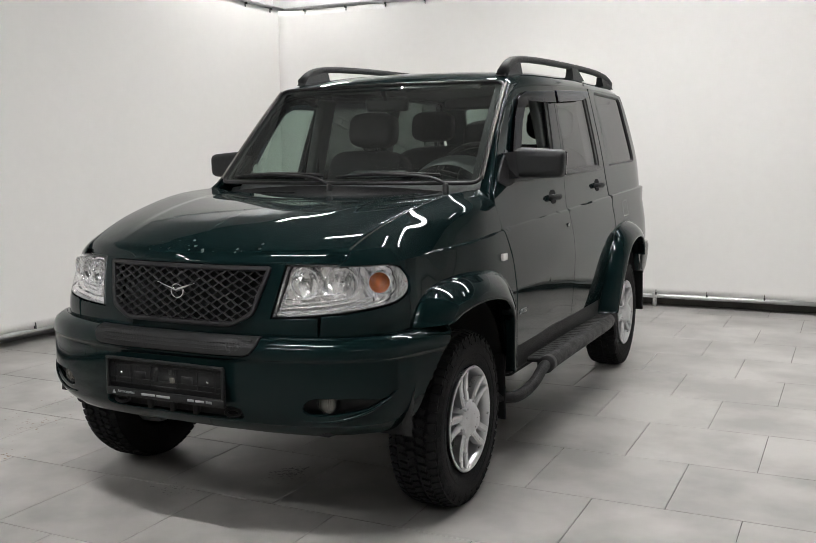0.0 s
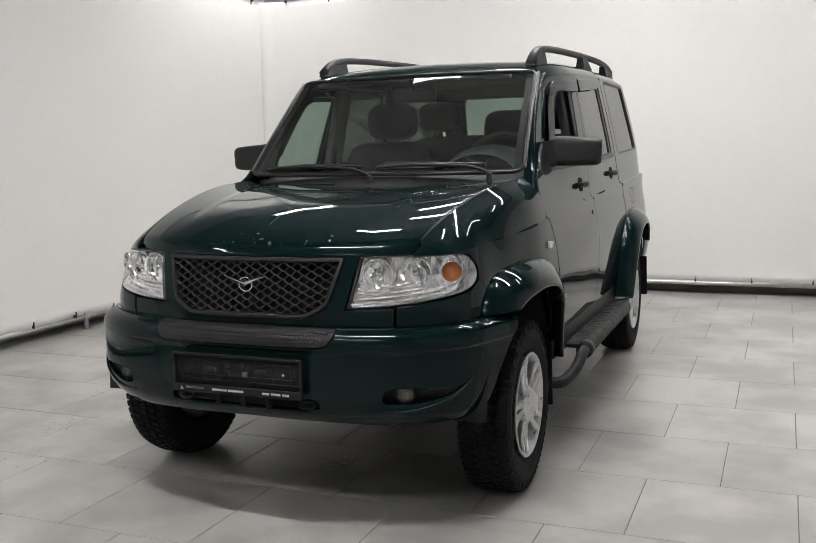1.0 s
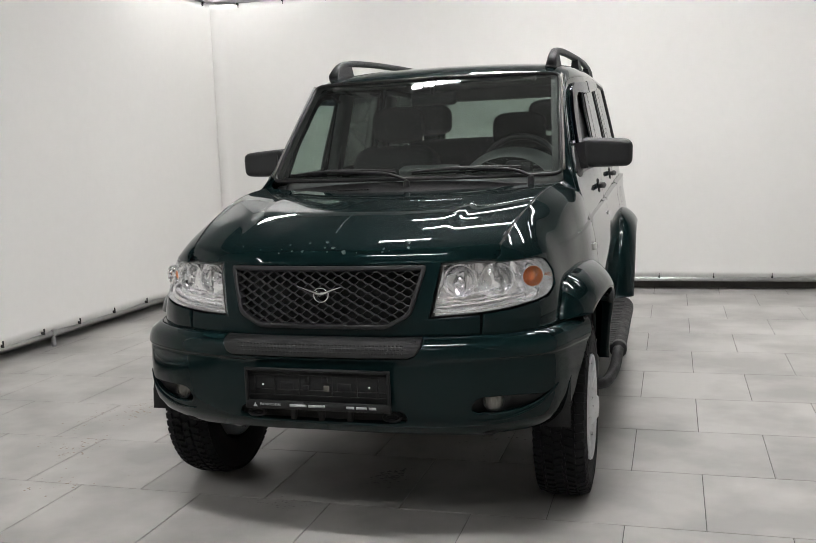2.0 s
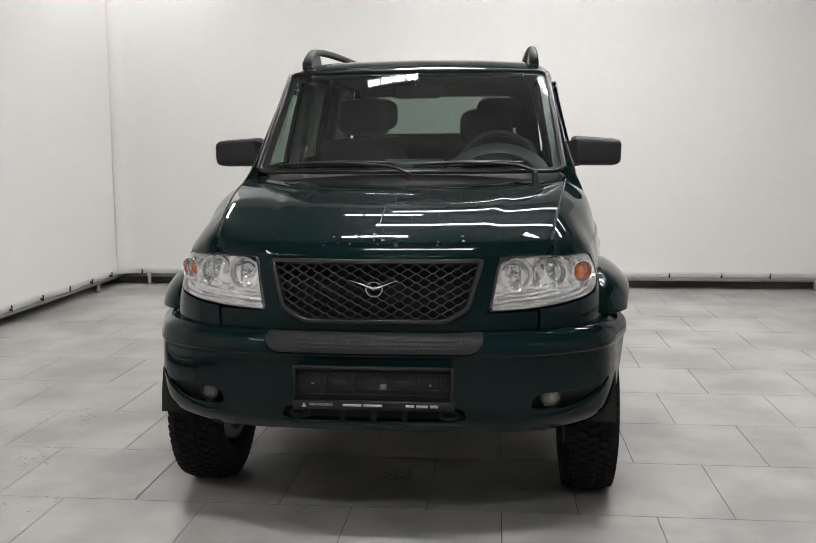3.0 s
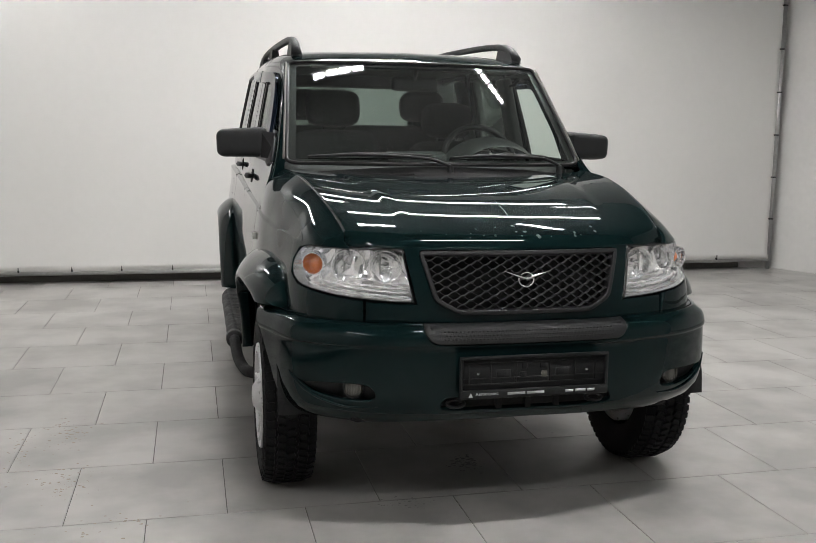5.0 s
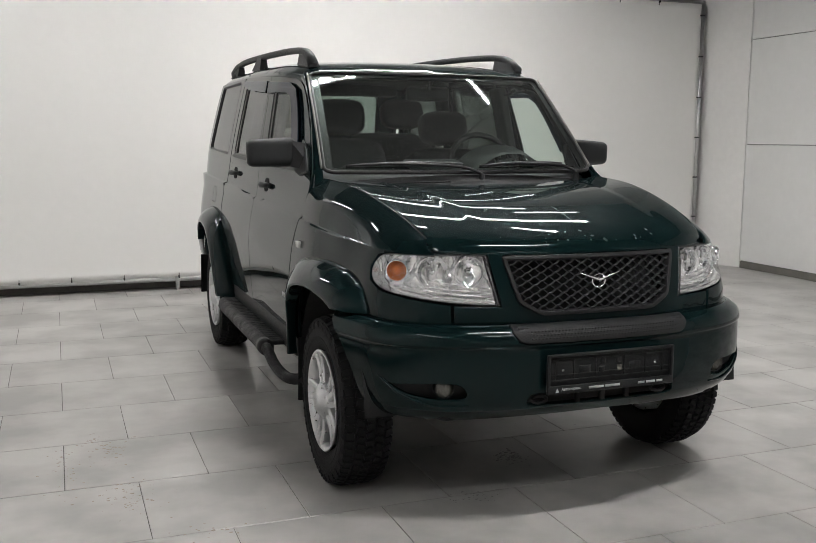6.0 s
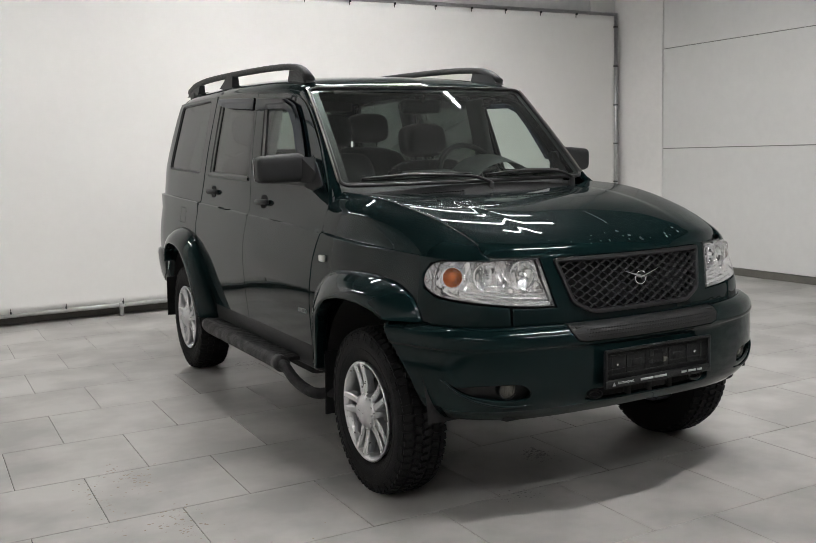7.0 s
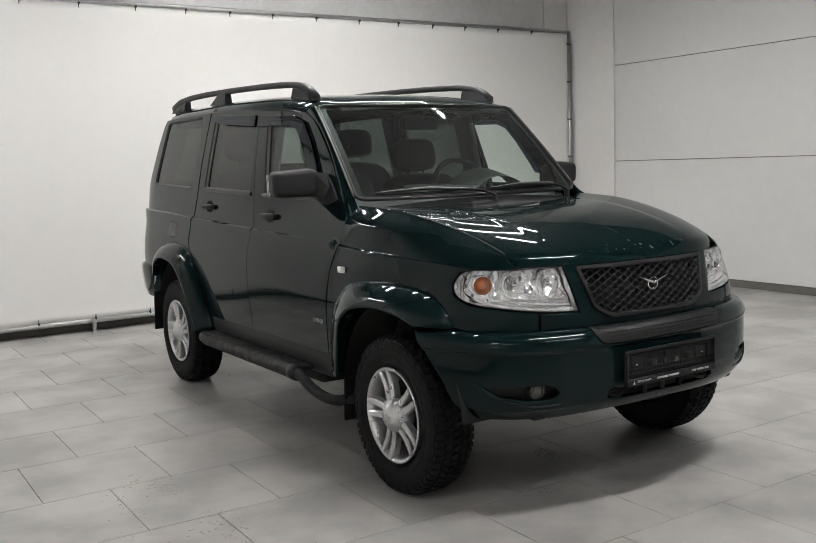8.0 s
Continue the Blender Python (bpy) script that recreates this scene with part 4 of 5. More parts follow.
for s in (1, -1):
    px_, py_, pz_ = bumper(BX(0.255), 0.487, 0.012)
    loop = [(px_ + 0.030 * math.cos(a), py_ + 0.012 + 0.008 * math.sin(a), pz_ - 0.002 + 0.011 * math.sin(a)) for a in np.linspace(0, 2 * math.pi, 25)]
    mesh_part("tow_eye", *sided(tube(loop, 0.006, 8, caps=False), s), BLACK, front_bumper)
    sheet("fog_pocket", lambda u, z: bumper(u, z, 0.05 - 0.035 * min(max((u - BX(0.66)) / 0.12, 0), 1)), [tuple(p) for p in shifted(POCKET, -0.008)], BLACK, front_bumper, s=s, step=0.02, lip=0.0, out=(0, -1, 0))
    px_, py_, pz_ = bumper(BX(0.607), 0.533, 0.035)
    m = Matrix.Translation((px_, py_, pz_)) @ Vector((0.15, -1, 0)).to_track_quat("X", "Z").to_matrix().to_4x4()
    fogl = mesh_part("fog_lamp", *sided(moved(lathe([(0.036, -0.02), (0.036, 0.012), (0.033, 0.016), (0.031, 0.012)], 28), m), s), BLACK, car, "round fog lamp with a ribbed lens")
    mesh_part("lens", *sided(moved(lathe([(0.0316, 0.010), (0.026, 0.015), (0.014, 0.018), (0.0005, 0.019)], 28), m), s), FOG, fogl)
    for k in range(-3, 4):
        hh = math.sqrt(max(0.031 ** 2 - (k * 0.008) ** 2, 1e-5)) * 1.7
        mesh_part("lens_rib", *sided(block((0.0022, 0.006, hh), 0.0006, 1, m @ pose(0.016, k * 0.008, 0) @ pose(0, 0, 0, 0, 0, 90)), s), FOG, fogl)
    # the lip that sweeps under the fog lamp
    sw = [bumper(BX(x), z, -0.002) for x, z in ((0.80, 0.574), (0.765, 0.532), (0.72, 0.502), (0.66, 0.481), (0.60, 0.473), (0.52, 0.478))]
    sw = smooth_loop(sw, 0.015, closed=False)
    mesh_part("fog_lip", *sided(tube(sw, [0.002 + 0.003 * math.sin(math.pi * i / (len(sw) - 1)) for i in range(len(sw))], 8), s), PAINT, front_bumper)

top_v, top_f = [], []
for u in np.linspace(-BY(-0.23), BY(-0.23), 90):
    top_v += [bumper(u, 0.7635, 0.0), bumper(u, 0.7665, 0.010), bumper(u, 0.7665, 0.16)]
for i in range(89):
    top_f += [(3 * i, 3 * i + 3, 3 * i + 4, 3 * i + 1), (3 * i + 1, 3 * i + 4, 3 * i + 5, 3 * i + 2)]
mesh_part("bumper_top", top_v, top_f, PAINT, front_bumper)

# --- number plate holder, empty
holder = mesh_part("plate_holder", *joined(
    block((0.530, 0.012, 0.012), 0.004, 2, Matrix.Translation((0.005, -0.789, 0.657))),
    block((0.530, 0.014, 0.030), 0.004, 2, Matrix.Translation((0.005, -0.789, 0.533))),
    block((0.012, 0.012, 0.130), 0.004, 2, Matrix.Translation((-0.254, -0.789, 0.592))),
    block((0.012, 0.012, 0.130), 0.004, 2, Matrix.Translation((0.264, -0.789, 0.592))),
    block((0.525, 0.006, 0.128), 0.002, 1, Matrix.Translation((0.005, -0.779, 0.590)))), PLATE, car, "empty black plastic number plate holder")
for x in (-0.194, 0.194):
    mesh_part("screw", *moved(lathe([(0.0055, 0), (0.005, 0.003), (0.0005, 0.004)], 16), pose(x, -0.783, 0.602) @ pose(0, 0, 0, 0, 0, -90)), TRIM, holder, "bright screw head")
ribs = [block((0.50, 0.004, 0.004), 0.001, 1, Matrix.Translation((0.005, -0.784, z))) for z in (0.566, 0.585, 0.637)]
ribs += [block((0.004, 0.004, 0.075), 0.001, 1, Matrix.Translation((x, -0.784, 0.603))) for x in (-0.225, -0.15, -0.06, 0.06, 0.15, 0.225)]
ribs += [block((0.05, 0.004, 0.028), 0.002, 1, Matrix.Translation((x, -0.784, 0.60))) for x in (-0.105, 0.105)]
mesh_part("ribs", *joined(*ribs), PLATE, holder)
for x, z in ((-0.035, 0.594), (0.040, 0.594), (-0.030, 0.625), (0.035, 0.625)):
    mesh_part("boss", *block((0.022, 0.006, 0.022), 0.003, 2, Matrix.Translation((x, -0.784, z))), FOG if x > 0 and z < 0.6 else PLATE, holder)


def lettering(name, words, height, m, parent, mat=LETTER, depth=0.0006):
    c = bpy.data.curves.new(name, "FONT")
    c.body, c.size, c.extrude, c.align_x, c.align_y = words, height / 0.72, depth, "LEFT", "BOTTOM"
    tmp = bpy.data.objects.new(name, c)
    scene.collection.objects.link(tmp)
    me = bpy.data.meshes.new_from_object(tmp.evaluated_get(bpy.context.evaluated_depsgraph_get()))
    bpy.data.objects.remove(tmp)
    bpy.data.curves.remove(c)
    me.materials.clear()
    me.materials.append(mat)
    ob = new(name, me)
    ob.parent = parent
    ob.matrix_local = m
    return ob


lettering("lettering", "Автосервис", 0.010, pose(-0.205, -0.7968, 0.5285, 90), holder)
mesh_part("printed_mark", [(-0.230, -0.7966, 0.526), (-0.214, -0.7966, 0.526), (-0.222, -0.7966, 0.541)], [(0, 1, 2)], LETTER, holder)
for x, w in ((-0.062, 0.062), (0.006, 0.062), (0.128, 0.028), (0.168, 0.038), (0.207, 0.026)):
    mesh_part("printed_bar", *block((w, 0.001, 0.0085), 0.0, 1, Matrix.Translation((x, -0.7966, 0.534))), LETTER, holder)

# --- roof and windscreen
roof_line = dense([(x, 0.895 + 0.29 * x * x) for x in np.linspace(-0.645, 0.645, 30)] + [(ROOF_EDGE(y), y) for y in (1.04, 1.09, 1.2, 1.4, 1.6, 1.9, 2.2, 2.6, 3.0, 3.18)] + [(0.60, 3.30), (-0.60, 3.30)] + [(-ROOF_EDGE(y), y) for y in (3.18, 3.0, 2.6, 2.2, 1.9, 1.6, 1.4, 1.2, 1.09, 1.04)], 0.03)
roof_ob = sheet("roof", roof, roof_line, PAINT, car, step=0.035, lip=0.02, edge=0.006, out=(0, 0, 1))
sheet("roof_lining", lambda x, y: (x, y, roof(x, y)[2] - 0.045), dense([(-0.60, 1.06), (0.60, 1.06), (0.64, 1.5), (0.64, 3.15), (-0.64, 3.15), (-0.64, 1.5)], 0.06), LINER, roof_ob, step=0.08, lip=0.0, out=(0, 0, -1))

mesh_part("rear_header", *block((1.24, 0.10, 0.14), 0.02, 2, Matrix.Translation((0, 3.22, 1.80))), LINER, roof_ob)
WS = dense([(-0.692, 0.0), (0.692, 0.0), (0.632, 1.0), (-0.632, 1.0)], 0.03, 0.05)
windscreen = sheet("windscreen", screen_front, WS, SCREEN_GLASS, car, label="green-tinted windscreen", step=0.05, lip=0.004, out=(0, -1, 1))
windscreen.visible_shadow = False


def ring_strip(f, outer, inner_d, d0, d1):
    """A strip along an outline on the surface f, from the outline to inner_d inside it, raised by d0 and d1 along y."""
    inner = shifted(outer, inner_d)
    v, n = [], len(outer)
    for p, q in zip(outer, inner):
        a, b = f(*p), f(*q)
        v += [(a[0], a[1] + d0, a[2]), (b[0], b[1] + d1, b[2])]
    return v, [(2 * i, 2 * ((i + 1) % n), 2 * ((i + 1) % n) + 1, 2 * i + 1) for i in range(n)]


mesh_part("dark_border", *ring_strip(screen_front, WS, 0.035, 0.004, 0.004), GASKET, windscreen)
gas = [screen_front(u, v) for u, v in shifted(WS, -0.006)]
mesh_part("gasket", *tube([Vector(p) + Vector((0, -0.002, 0.003)) for p in gas] + [Vector(gas[0]) + Vector((0, -0.002, 0.003))], 0.009, 8, caps=False), GASKET, windscreen)
for s in (1, -1):
    bead = [screen_front(u, v) for u, v in ((0.703 - 0.060 * t, 0.03 + 0.96 * t) for t in np.linspace(0, 1, 24))]
    mesh_part("bright_bead", *sided(tube([Vector(p) + Vector((0.005, -0.007, 0.007)) for p in bead], 0.0048, 8), s), BEAD, windscreen, "bright strip along the windscreen pillar")

# --- pillars beside the windscreen
PILLAR_Y = soft([1.0, 1.205, 1.272, 1.44, 1.625, 1.70, 1.80], [0.40, 0.497, 0.585, 0.730, 0.935, 1.050, 1.22], 0.012)


def pillar(u, t):
    """u: from the windscreen's edge (0) to the door (1); t: from foot to top."""
    a = Vector(screen_front(0.703 - 0.060 * t, t))
    z = 1.21 + 0.50 * t
    y = PILLAR_Y(z)
    b = Vector((side(y, z)[0] - 0.003, y, z))
    p = a.lerp(b, u)
    bulge = 0.012 * math.sin(math.pi * u)
    return tuple(p + Vector((0.6, -0.55, 0.3)) * bulge)


for s in (1, -1):
    sheet("windscreen_pillar", pillar, dense([(0.0, -0.10), (1.0, -0.06), (1.0, 1.01), (0.0, 1.01)], 0.06), PAINT, car, s=s, step=0.12, edge=0.0005, lip=0.01, out=(0.6, -0.6, 0.3))

# --- cowl, wipers
def cowl(x, y):
    lo = 0.24 + 0.245 * (abs(x) / 0.70) ** 2.2
    t = (y - lo) / 0.17
    return (x, y, 1.190 + 0.060 * t + 0.012 * (abs(x) / 0.7) ** 2 - 0.008 * math.sin(math.pi * min(max(t, 0), 1)))


cowl_line = dense([(x, 0.235 + 0.245 * (abs(x) / 0.70) ** 2.2) for x in np.linspace(-0.70, 0.70, 30)] + [(x, 0.405 + 0.25 * x * x) for x in np.linspace(0.70, -0.70, 30)], 0.03)
cowl_ob = sheet("cowl", cowl, cowl_line, RUBBER, car, label="black plastic scuttle with air slots", step=0.03, out=(0, 0, 1))
slots = []
for i in range(34):
    x = -0.60 + 0.0135 * i
    y = 0.34 + 0.25 * x * x
    slots.append(block((0.007, 0.03, 0.005), 0.001, 1, Matrix.Translation((x, y, cowl(x, y)[2] + 0.001))))
mesh_part("air_slots", *joined(*slots), UNDER, cowl_ob)


def wiper(px0, py0, pz0, x1, x2):
    e = mesh_part("wiper", *moved(lathe([(0.015, -0.035), (0.014, 0.0), (0.011, 0.008), (0.0005, 0.010)], 16), pose(px0, py0, pz0, 0, -90, 0)), BLACK, car, "black windscreen wiper at rest")

    def on(x, s, lift):
        p = screen_front(x, s)
        return Vector(p) + Vector((0, -0.72, 0.69)) * lift
    foot, end = Vector((px0, py0, pz0 + 0.006)), on(0.62 * x1 + 0.38 * x2, 0.052, 0.024)
    arm = [foot, foot.lerp(end, 0.22) + Vector((0, -0.004, 0.020)), foot.lerp(end, 0.6) + Vector((0, -0.006, 0.014)), end]
    mesh_part("arm", *tube(smooth_loop(arm, 0.02, closed=False), 0.0075, 8), BLACK, e)
    blade = [on(x1 + (x2 - x1) * t, 0.045 + 0.02 * t, 0.012 + 0.012 * math.sin(math.pi * t)) for t in np.linspace(0, 1, 16)]
    mesh_part("blade", *tube(blade, [0.003 + 0.006 * math.sin(math.pi * (0.1 + 0.8 * i / 15)) for i in range(16)], 6), BLACK, e)
    rub = [on(x1 + (x2 - x1) * t, 0.040 + 0.02 * t, 0.003) for t in np.linspace(0, 1, 16)]
    mesh_part("rubber", *tube(rub, 0.0035, 6), RUBBER, e)
    return e


wiper(0.020, 0.365, 1.246, -0.60, -0.05)
wiper(0.570, 0.440, 1.250, 0.03, 0.52)

# --- doors, glass, rear quarters
FRONT_DOOR = [(0.597, 0.515), (0.592, 0.72), (0.560, 0.92), (0.492, 1.06), (0.478, 1.14), (0.498, 1.205), (0.590, 1.272), (0.735, 1.44), (0.940, 1.625), (1.035, 1.688), (1.13, 1.714),
              (1.30, 1.732), (1.600, 1.752), (1.565, 1.50), (1.528, 1.26), (1.522, 1.09), (1.540, 0.98), (1.537, 0.85), (1.525, 0.515)]
REAR_DOOR = [(1.525, 0.515), (1.537, 0.85), (1.540, 0.98), (1.522, 1.09), (1.528, 1.26), (1.565, 1.50), (1.600, 1.752), (1.95, 1.770), (2.30, 1.783), (2.362, 1.752), (2.398, 1.50), (2.420, 1.28),
             (2.472, 1.128), (2.495, 1.04), (2.500, 0.96), (2.44, 0.88), (2.30, 0.74), (2.20, 0.60), (2.16, 0.515)]
QUARTER = [(2.378, 1.786), (2.8, 1.790), (3.17, 1.788), (3.26, 1.765), (3.35, 1.62), (3.48, 1.36), (3.58, 1.31), (3.622, 1.15), (3.63, 0.90), (3.615, 0.60), (3.30, 0.60), (3.22, 0.66), (3.15, 0.76), (3.03, 0.85),
           (2.80, 0.90), (2.62, 0.87), (2.50, 0.80), (2.36, 0.66), (2.28, 0.55), (2.22, 0.60), (2.31, 0.735), (2.45, 0.875), (2.512, 0.96), (2.507, 1.045), (2.484, 1.131), (2.432, 1.285), (2.410, 1.50), (2.374, 1.76)]
FRONT_WIN = [(0.80, 1.268), (1.395, 1.283), (1.485, 1.690), (1.20, 1.682), (1.105, 1.662), (1.02, 1.590), (0.86, 1.415)]
REAR_WIN = [(1.585, 1.288), (2.315, 1.312), (2.280, 1.745), (1.625, 1.712)]
QUARTER_WIN = [(2.530, 1.308), (3.325, 1.336), (3.190, 1.768), (2.488, 1.772)]


def glazed(name, line, window, s, mat, glass_mat, round_by, corners, open_window=False, label=""):
    hole = dense(window, 0.025, round_by)
    outline = [tuple(p) for p in shifted(smooth_loop(line, 0.02, straight=corners), 0.0010)]
    ridge = [(y, CREASE(y) + d) for y in np.arange(line[0][0], max(p[0] for p in line), 0.025) for d in (-0.016, -0.0045, -0.0035, 0.0015, 0.0025, 0.014)]
    d = sheet(name, side, outline, mat, car, holes=[hole], s=s, step=0.035, lip=0.020, edge=0.0018, out=(1, 0, 0.2), label=label, extra=ridge)
    if not open_window:
        g = sheet("pane", inner_side(0.010), [tuple(p) for p in shifted(hole, -0.006)], glass_mat, d, s=s, step=0.08, lip=0.003, edge=0.001, out=(1, 0, 0.2))
        g.visible_shadow = False
    v = []
    inner = shifted(hole, 0.010)
    for p, q in zip(hole, inner):
        a, b = side(*p), side(*q)
        v += [(a[0] + 0.001, a[1], a[2]), (b[0] - 0.004, b[1], b[2]), (b[0] - 0.014, b[1], b[2])]
    n = len(hole)
    f = []
    for i in range(n):
        j = (i + 1) % n
        f += [(3 * i, 3 * j, 3 * j + 1, 3 * i + 1), (3 * i + 1, 3 * j + 1, 3 * j + 2, 3 * i + 2)]
    mesh_part("window_seal", *sided((v, f), s), GASKET, d)
    return d


def handle(door, y, z, s):
    x = side(y, z)[0]
    secs = []
    for k in range(11):
        t = k / 10
        yy = y - 0.085 + 0.17 * t
        h = 0.011 + 0.004 * math.sin(math.pi * t)
        o = 0.012 + 0.022 * math.sin(math.pi * min(max(t, 0.02), 0.98)) ** 0.5
        secs.append([(x + o, yy, z + h), (x + o + 0.008, yy, z), (x + o, yy, z - h), (x + o - 0.014, yy, z - h), (x + o - 0.014, yy, z + h)])
    h = mesh_part("door_handle", *sided(swept(None, secs), s), GREY, car, "grey plastic door handle")
    cup = [(y + 0.043 * math.copysign(abs(math.cos(a)) ** 0.6, math.cos(a)), z + 0.036 * math.copysign(abs(math.sin(a)) ** 0.6, math.sin(a))) for a in np.linspace(0, 2 * math.pi, 25)[:-1]]
    sheet("handle_recess", inner_side(-0.003), cup, RUBBER, h, s=s, step=0.02, lip=0.003, edge=0.002, out=(1, 0, 0))


for s in (1, -1):
    fd = glazed("front_door", FRONT_DOOR, FRONT_WIN, s, PAINT, SIDE_GLASS, 0.035, (0, 12, 18), open_window=(s > 0), label="dark green front door with its window down" if s > 0 else "dark green front door")
    rd = glazed("rear_door", REAR_DOOR, REAR_WIN, s, PAINT, DARK_GLASS, 0.03, (0, 6, 18), label="dark green rear door with tinted glass")
    qp = glazed("rear_quarter", QUARTER, QUARTER_WIN, s, PAINT, DARK_GLASS, 0.05, (0, 9, 10, 18, 19, 27), label="dark green rear quarter with tinted glass")
    handle(fd, 1.30, 1.168, s)
    handle(rd, 2.205, 1.200, s)
    # wind deflectors over the side windows
    dfl = [(0.800, 1.35), (0.860, 1.44), (0.955, 1.560), (1.055, 1.664), (1.16, 1.698), (1.575, 1.724), (1.565, 1.662), (1.20, 1.650), (1.115, 1.622), (1.035, 1.540), (0.935, 1.40), (0.905, 1.35)]
    sheet("wind_deflector", inner_side(-0.020), dense(dfl, 0.03), SMOKED, fd, s=s, step=0.04, lip=0.012, edge=0.004, out=(1, 0, 0.2), label="smoked acrylic wind deflector")
    dfl = [(1.605, 1.728), (1.95, 1.748), (2.30, 1.764), (2.275, 1.728), (2.12, 1.702), (1.605, 1.666)]
    sheet("wind_deflector", inner_side(-0.020), dense(dfl, 0.03), SMOKED, rd, s=s, step=0.04, lip=0.012, edge=0.004, out=(1, 0, 0.2), label="smoked acrylic wind deflector")
    # black glass runs at the windows' rear edges
    for door, a, b in ((fd, (1.385, 1.284), (1.478, 1.688)), (rd, (2.300, 1.312), (2.266, 1.742))):
        run = [a, (a[0] - 0.034, a[1]), (b[0] - 0.034, b[1]), b]
        sheet("glass_run", inner_side(0.004), dense(run, 0.03), GASKET, door, s=s, step=0.05, lip=0.006, edge=0.001, out=(1, 0, 0.2))
    # black strips added behind the shut lines, so the gaps stay dark
    for line, w in ((FRONT_DOOR[0:6], 0.03), (FRONT_DOOR[5:13], 0.022), (FRONT_DOOR[12:19], 0.024), (REAR_DOOR[8:18], 0.028), ([(0.60, 0.508), (2.15, 0.508)], 0.02)):
        pts = np.array(smooth_loop(line, 0.03, closed=False))
        tan = np.gradient(pts, axis=0)
        nrm = np.stack([-tan[:, 1], tan[:, 0]], 1) / np.linalg.norm(tan, axis=1)[:, None]
        v, f = [], []
        for p, q in zip(pts, nrm):
            for k in (-1, 1):
                y, z = p + q * w * k
                v.append(inner_side(0.013)(y, z))
        for i in range(len(pts) - 1):
            f.append((2 * i, 2 * i + 1, 2 * i + 3, 2 * i + 2))
        mesh_part("shut_line_backing", *sided((v, f), s), GASKET, car)
    # belt seal under the windows
    for door, (a, b) in ((fd, ((0.79, 1.262), (1.42, 1.276))), (rd, ((1.575, 1.280), (2.33, 1.303)))):
        v, f = [], []
        for k in range(13):
            y, z = a[0] + (b[0] - a[0]) * k / 12, a[1] + (b[1] - a[1]) * k / 12
            x = side(y, z)[0]
            v += [(x + 0.001, y, z - 0.010), (x + 0.007, y, z - 0.004), (x + 0.006, y, z + 0.010), (x - 0.004, y, z + 0.014)]
        for k in range(12):
            f += [(4 * k + j, 4 * k + 4 + j, 4 * k + 5 + j, 4 * k + 1 + j) for j in range(3)]
        mesh_part("belt_seal", *sided((v, f), s), GASKET, door)
    # inner door trim, keeps the cabin dark
    for door, y0, y1 in ((fd, 0.66, 1.47), (rd, 1.56, 2.30)):
        mesh_part("door_trim", *sided(block((0.05, y1 - y0, 0.66), 0.015, 2, Matrix.Translation((0.725, (y0 + y1) / 2, 0.90))), s), DASH, door)
    # lock barrel on the driver's door
    if s > 0:
        mesh_part("door_lock", *moved(lathe([(0.011, 0.0), (0.011, 0.004), (0.009, 0.006), (0.0005, 0.006)], 18), Matrix.Translation((side(1.46, 1.01)[0], 1.462, 1.012))), TRIM, fd, "bright door lock barrel")
    # maker's trim word on the door foot
    x = side(0.66, 0.672)[0]
    if s < 0:
        lettering("trim_word", "LIMITED", 0.020, Matrix.Translation((-x - 0.001, 0.730, 0.660)) @ Euler((radians(90), 0, radians(-90))).to_matrix().to_4x4(), fd, ALLOY, 0.0015)
    else:
        lettering("trim_word", "LIMITED", 0.020, Matrix.Translation((x + 0.001, 0.625, 0.660)) @ Euler((radians(90), 0, radians(90))).to_matrix().to_4x4(), fd, ALLOY, 0.0015)
# fuel flap on its right, keyhole on its left
flap = dense([(2.765, 0.98), (2.765, 1.085), (2.90, 1.085), (2.90, 0.98)], 0.02, 0.02)
for s in (1, -1):
    out_, in_ = shifted(flap, 0), shifted(flap, 0.006)
    v = []
    for p, q in zip(out_, in_):
        a, b = side(*p), side(*q)
        v += [(a[0] + 0.0006, a[1], a[2]), (b[0] + 0.0006, b[1], b[2])]
    n = len(flap)
    mesh_part("fuel_flap_gap", *sided((v, [(2 * i, 2 * ((i + 1) % n), 2 * ((i + 1) % n) + 1, 2 * i + 1) for i in range(n)]), s), GASKET, car)

# --- tail
def tail(x, z):
    return (x, 3.66 - 0.10 * (abs(x) / 0.74) ** 4 - max(0, z - 1.28) * 0.72, z)


sheet("tailgate", tail, dense([(-0.72, 0.60), (0.72, 0.60), (0.76, 1.0), (0.74, 1.30), (0.66, 1.80), (-0.66, 1.80), (-0.74, 1.30), (-0.76, 1.0)], 0.05), PAINT, car,
      holes=[dense([(-0.57, 1.33), (0.57, 1.33), (0.50, 1.745), (-0.50, 1.745)], 0.04, 0.05)], step=0.06, out=(0, 1, 0))
rear_glass = sheet("rear_window", lambda x, z: (x, tail(x, z)[1] - 0.012, z), dense([(-0.58, 1.32), (0.58, 1.32), (0.51, 1.755), (-0.51, 1.755)], 0.05), REAR_GLASS, car, step=0.1, lip=0.003, out=(0, 1, 0))
rear_glass.visible_shadow = False
mesh_part("rear_wiper", *tube([(0.0, 3.60, 1.31), (-0.10, 3.575, 1.36), (-0.30, 3.52, 1.43)], 0.008, 6), BLACK, car)
rear_secs = []
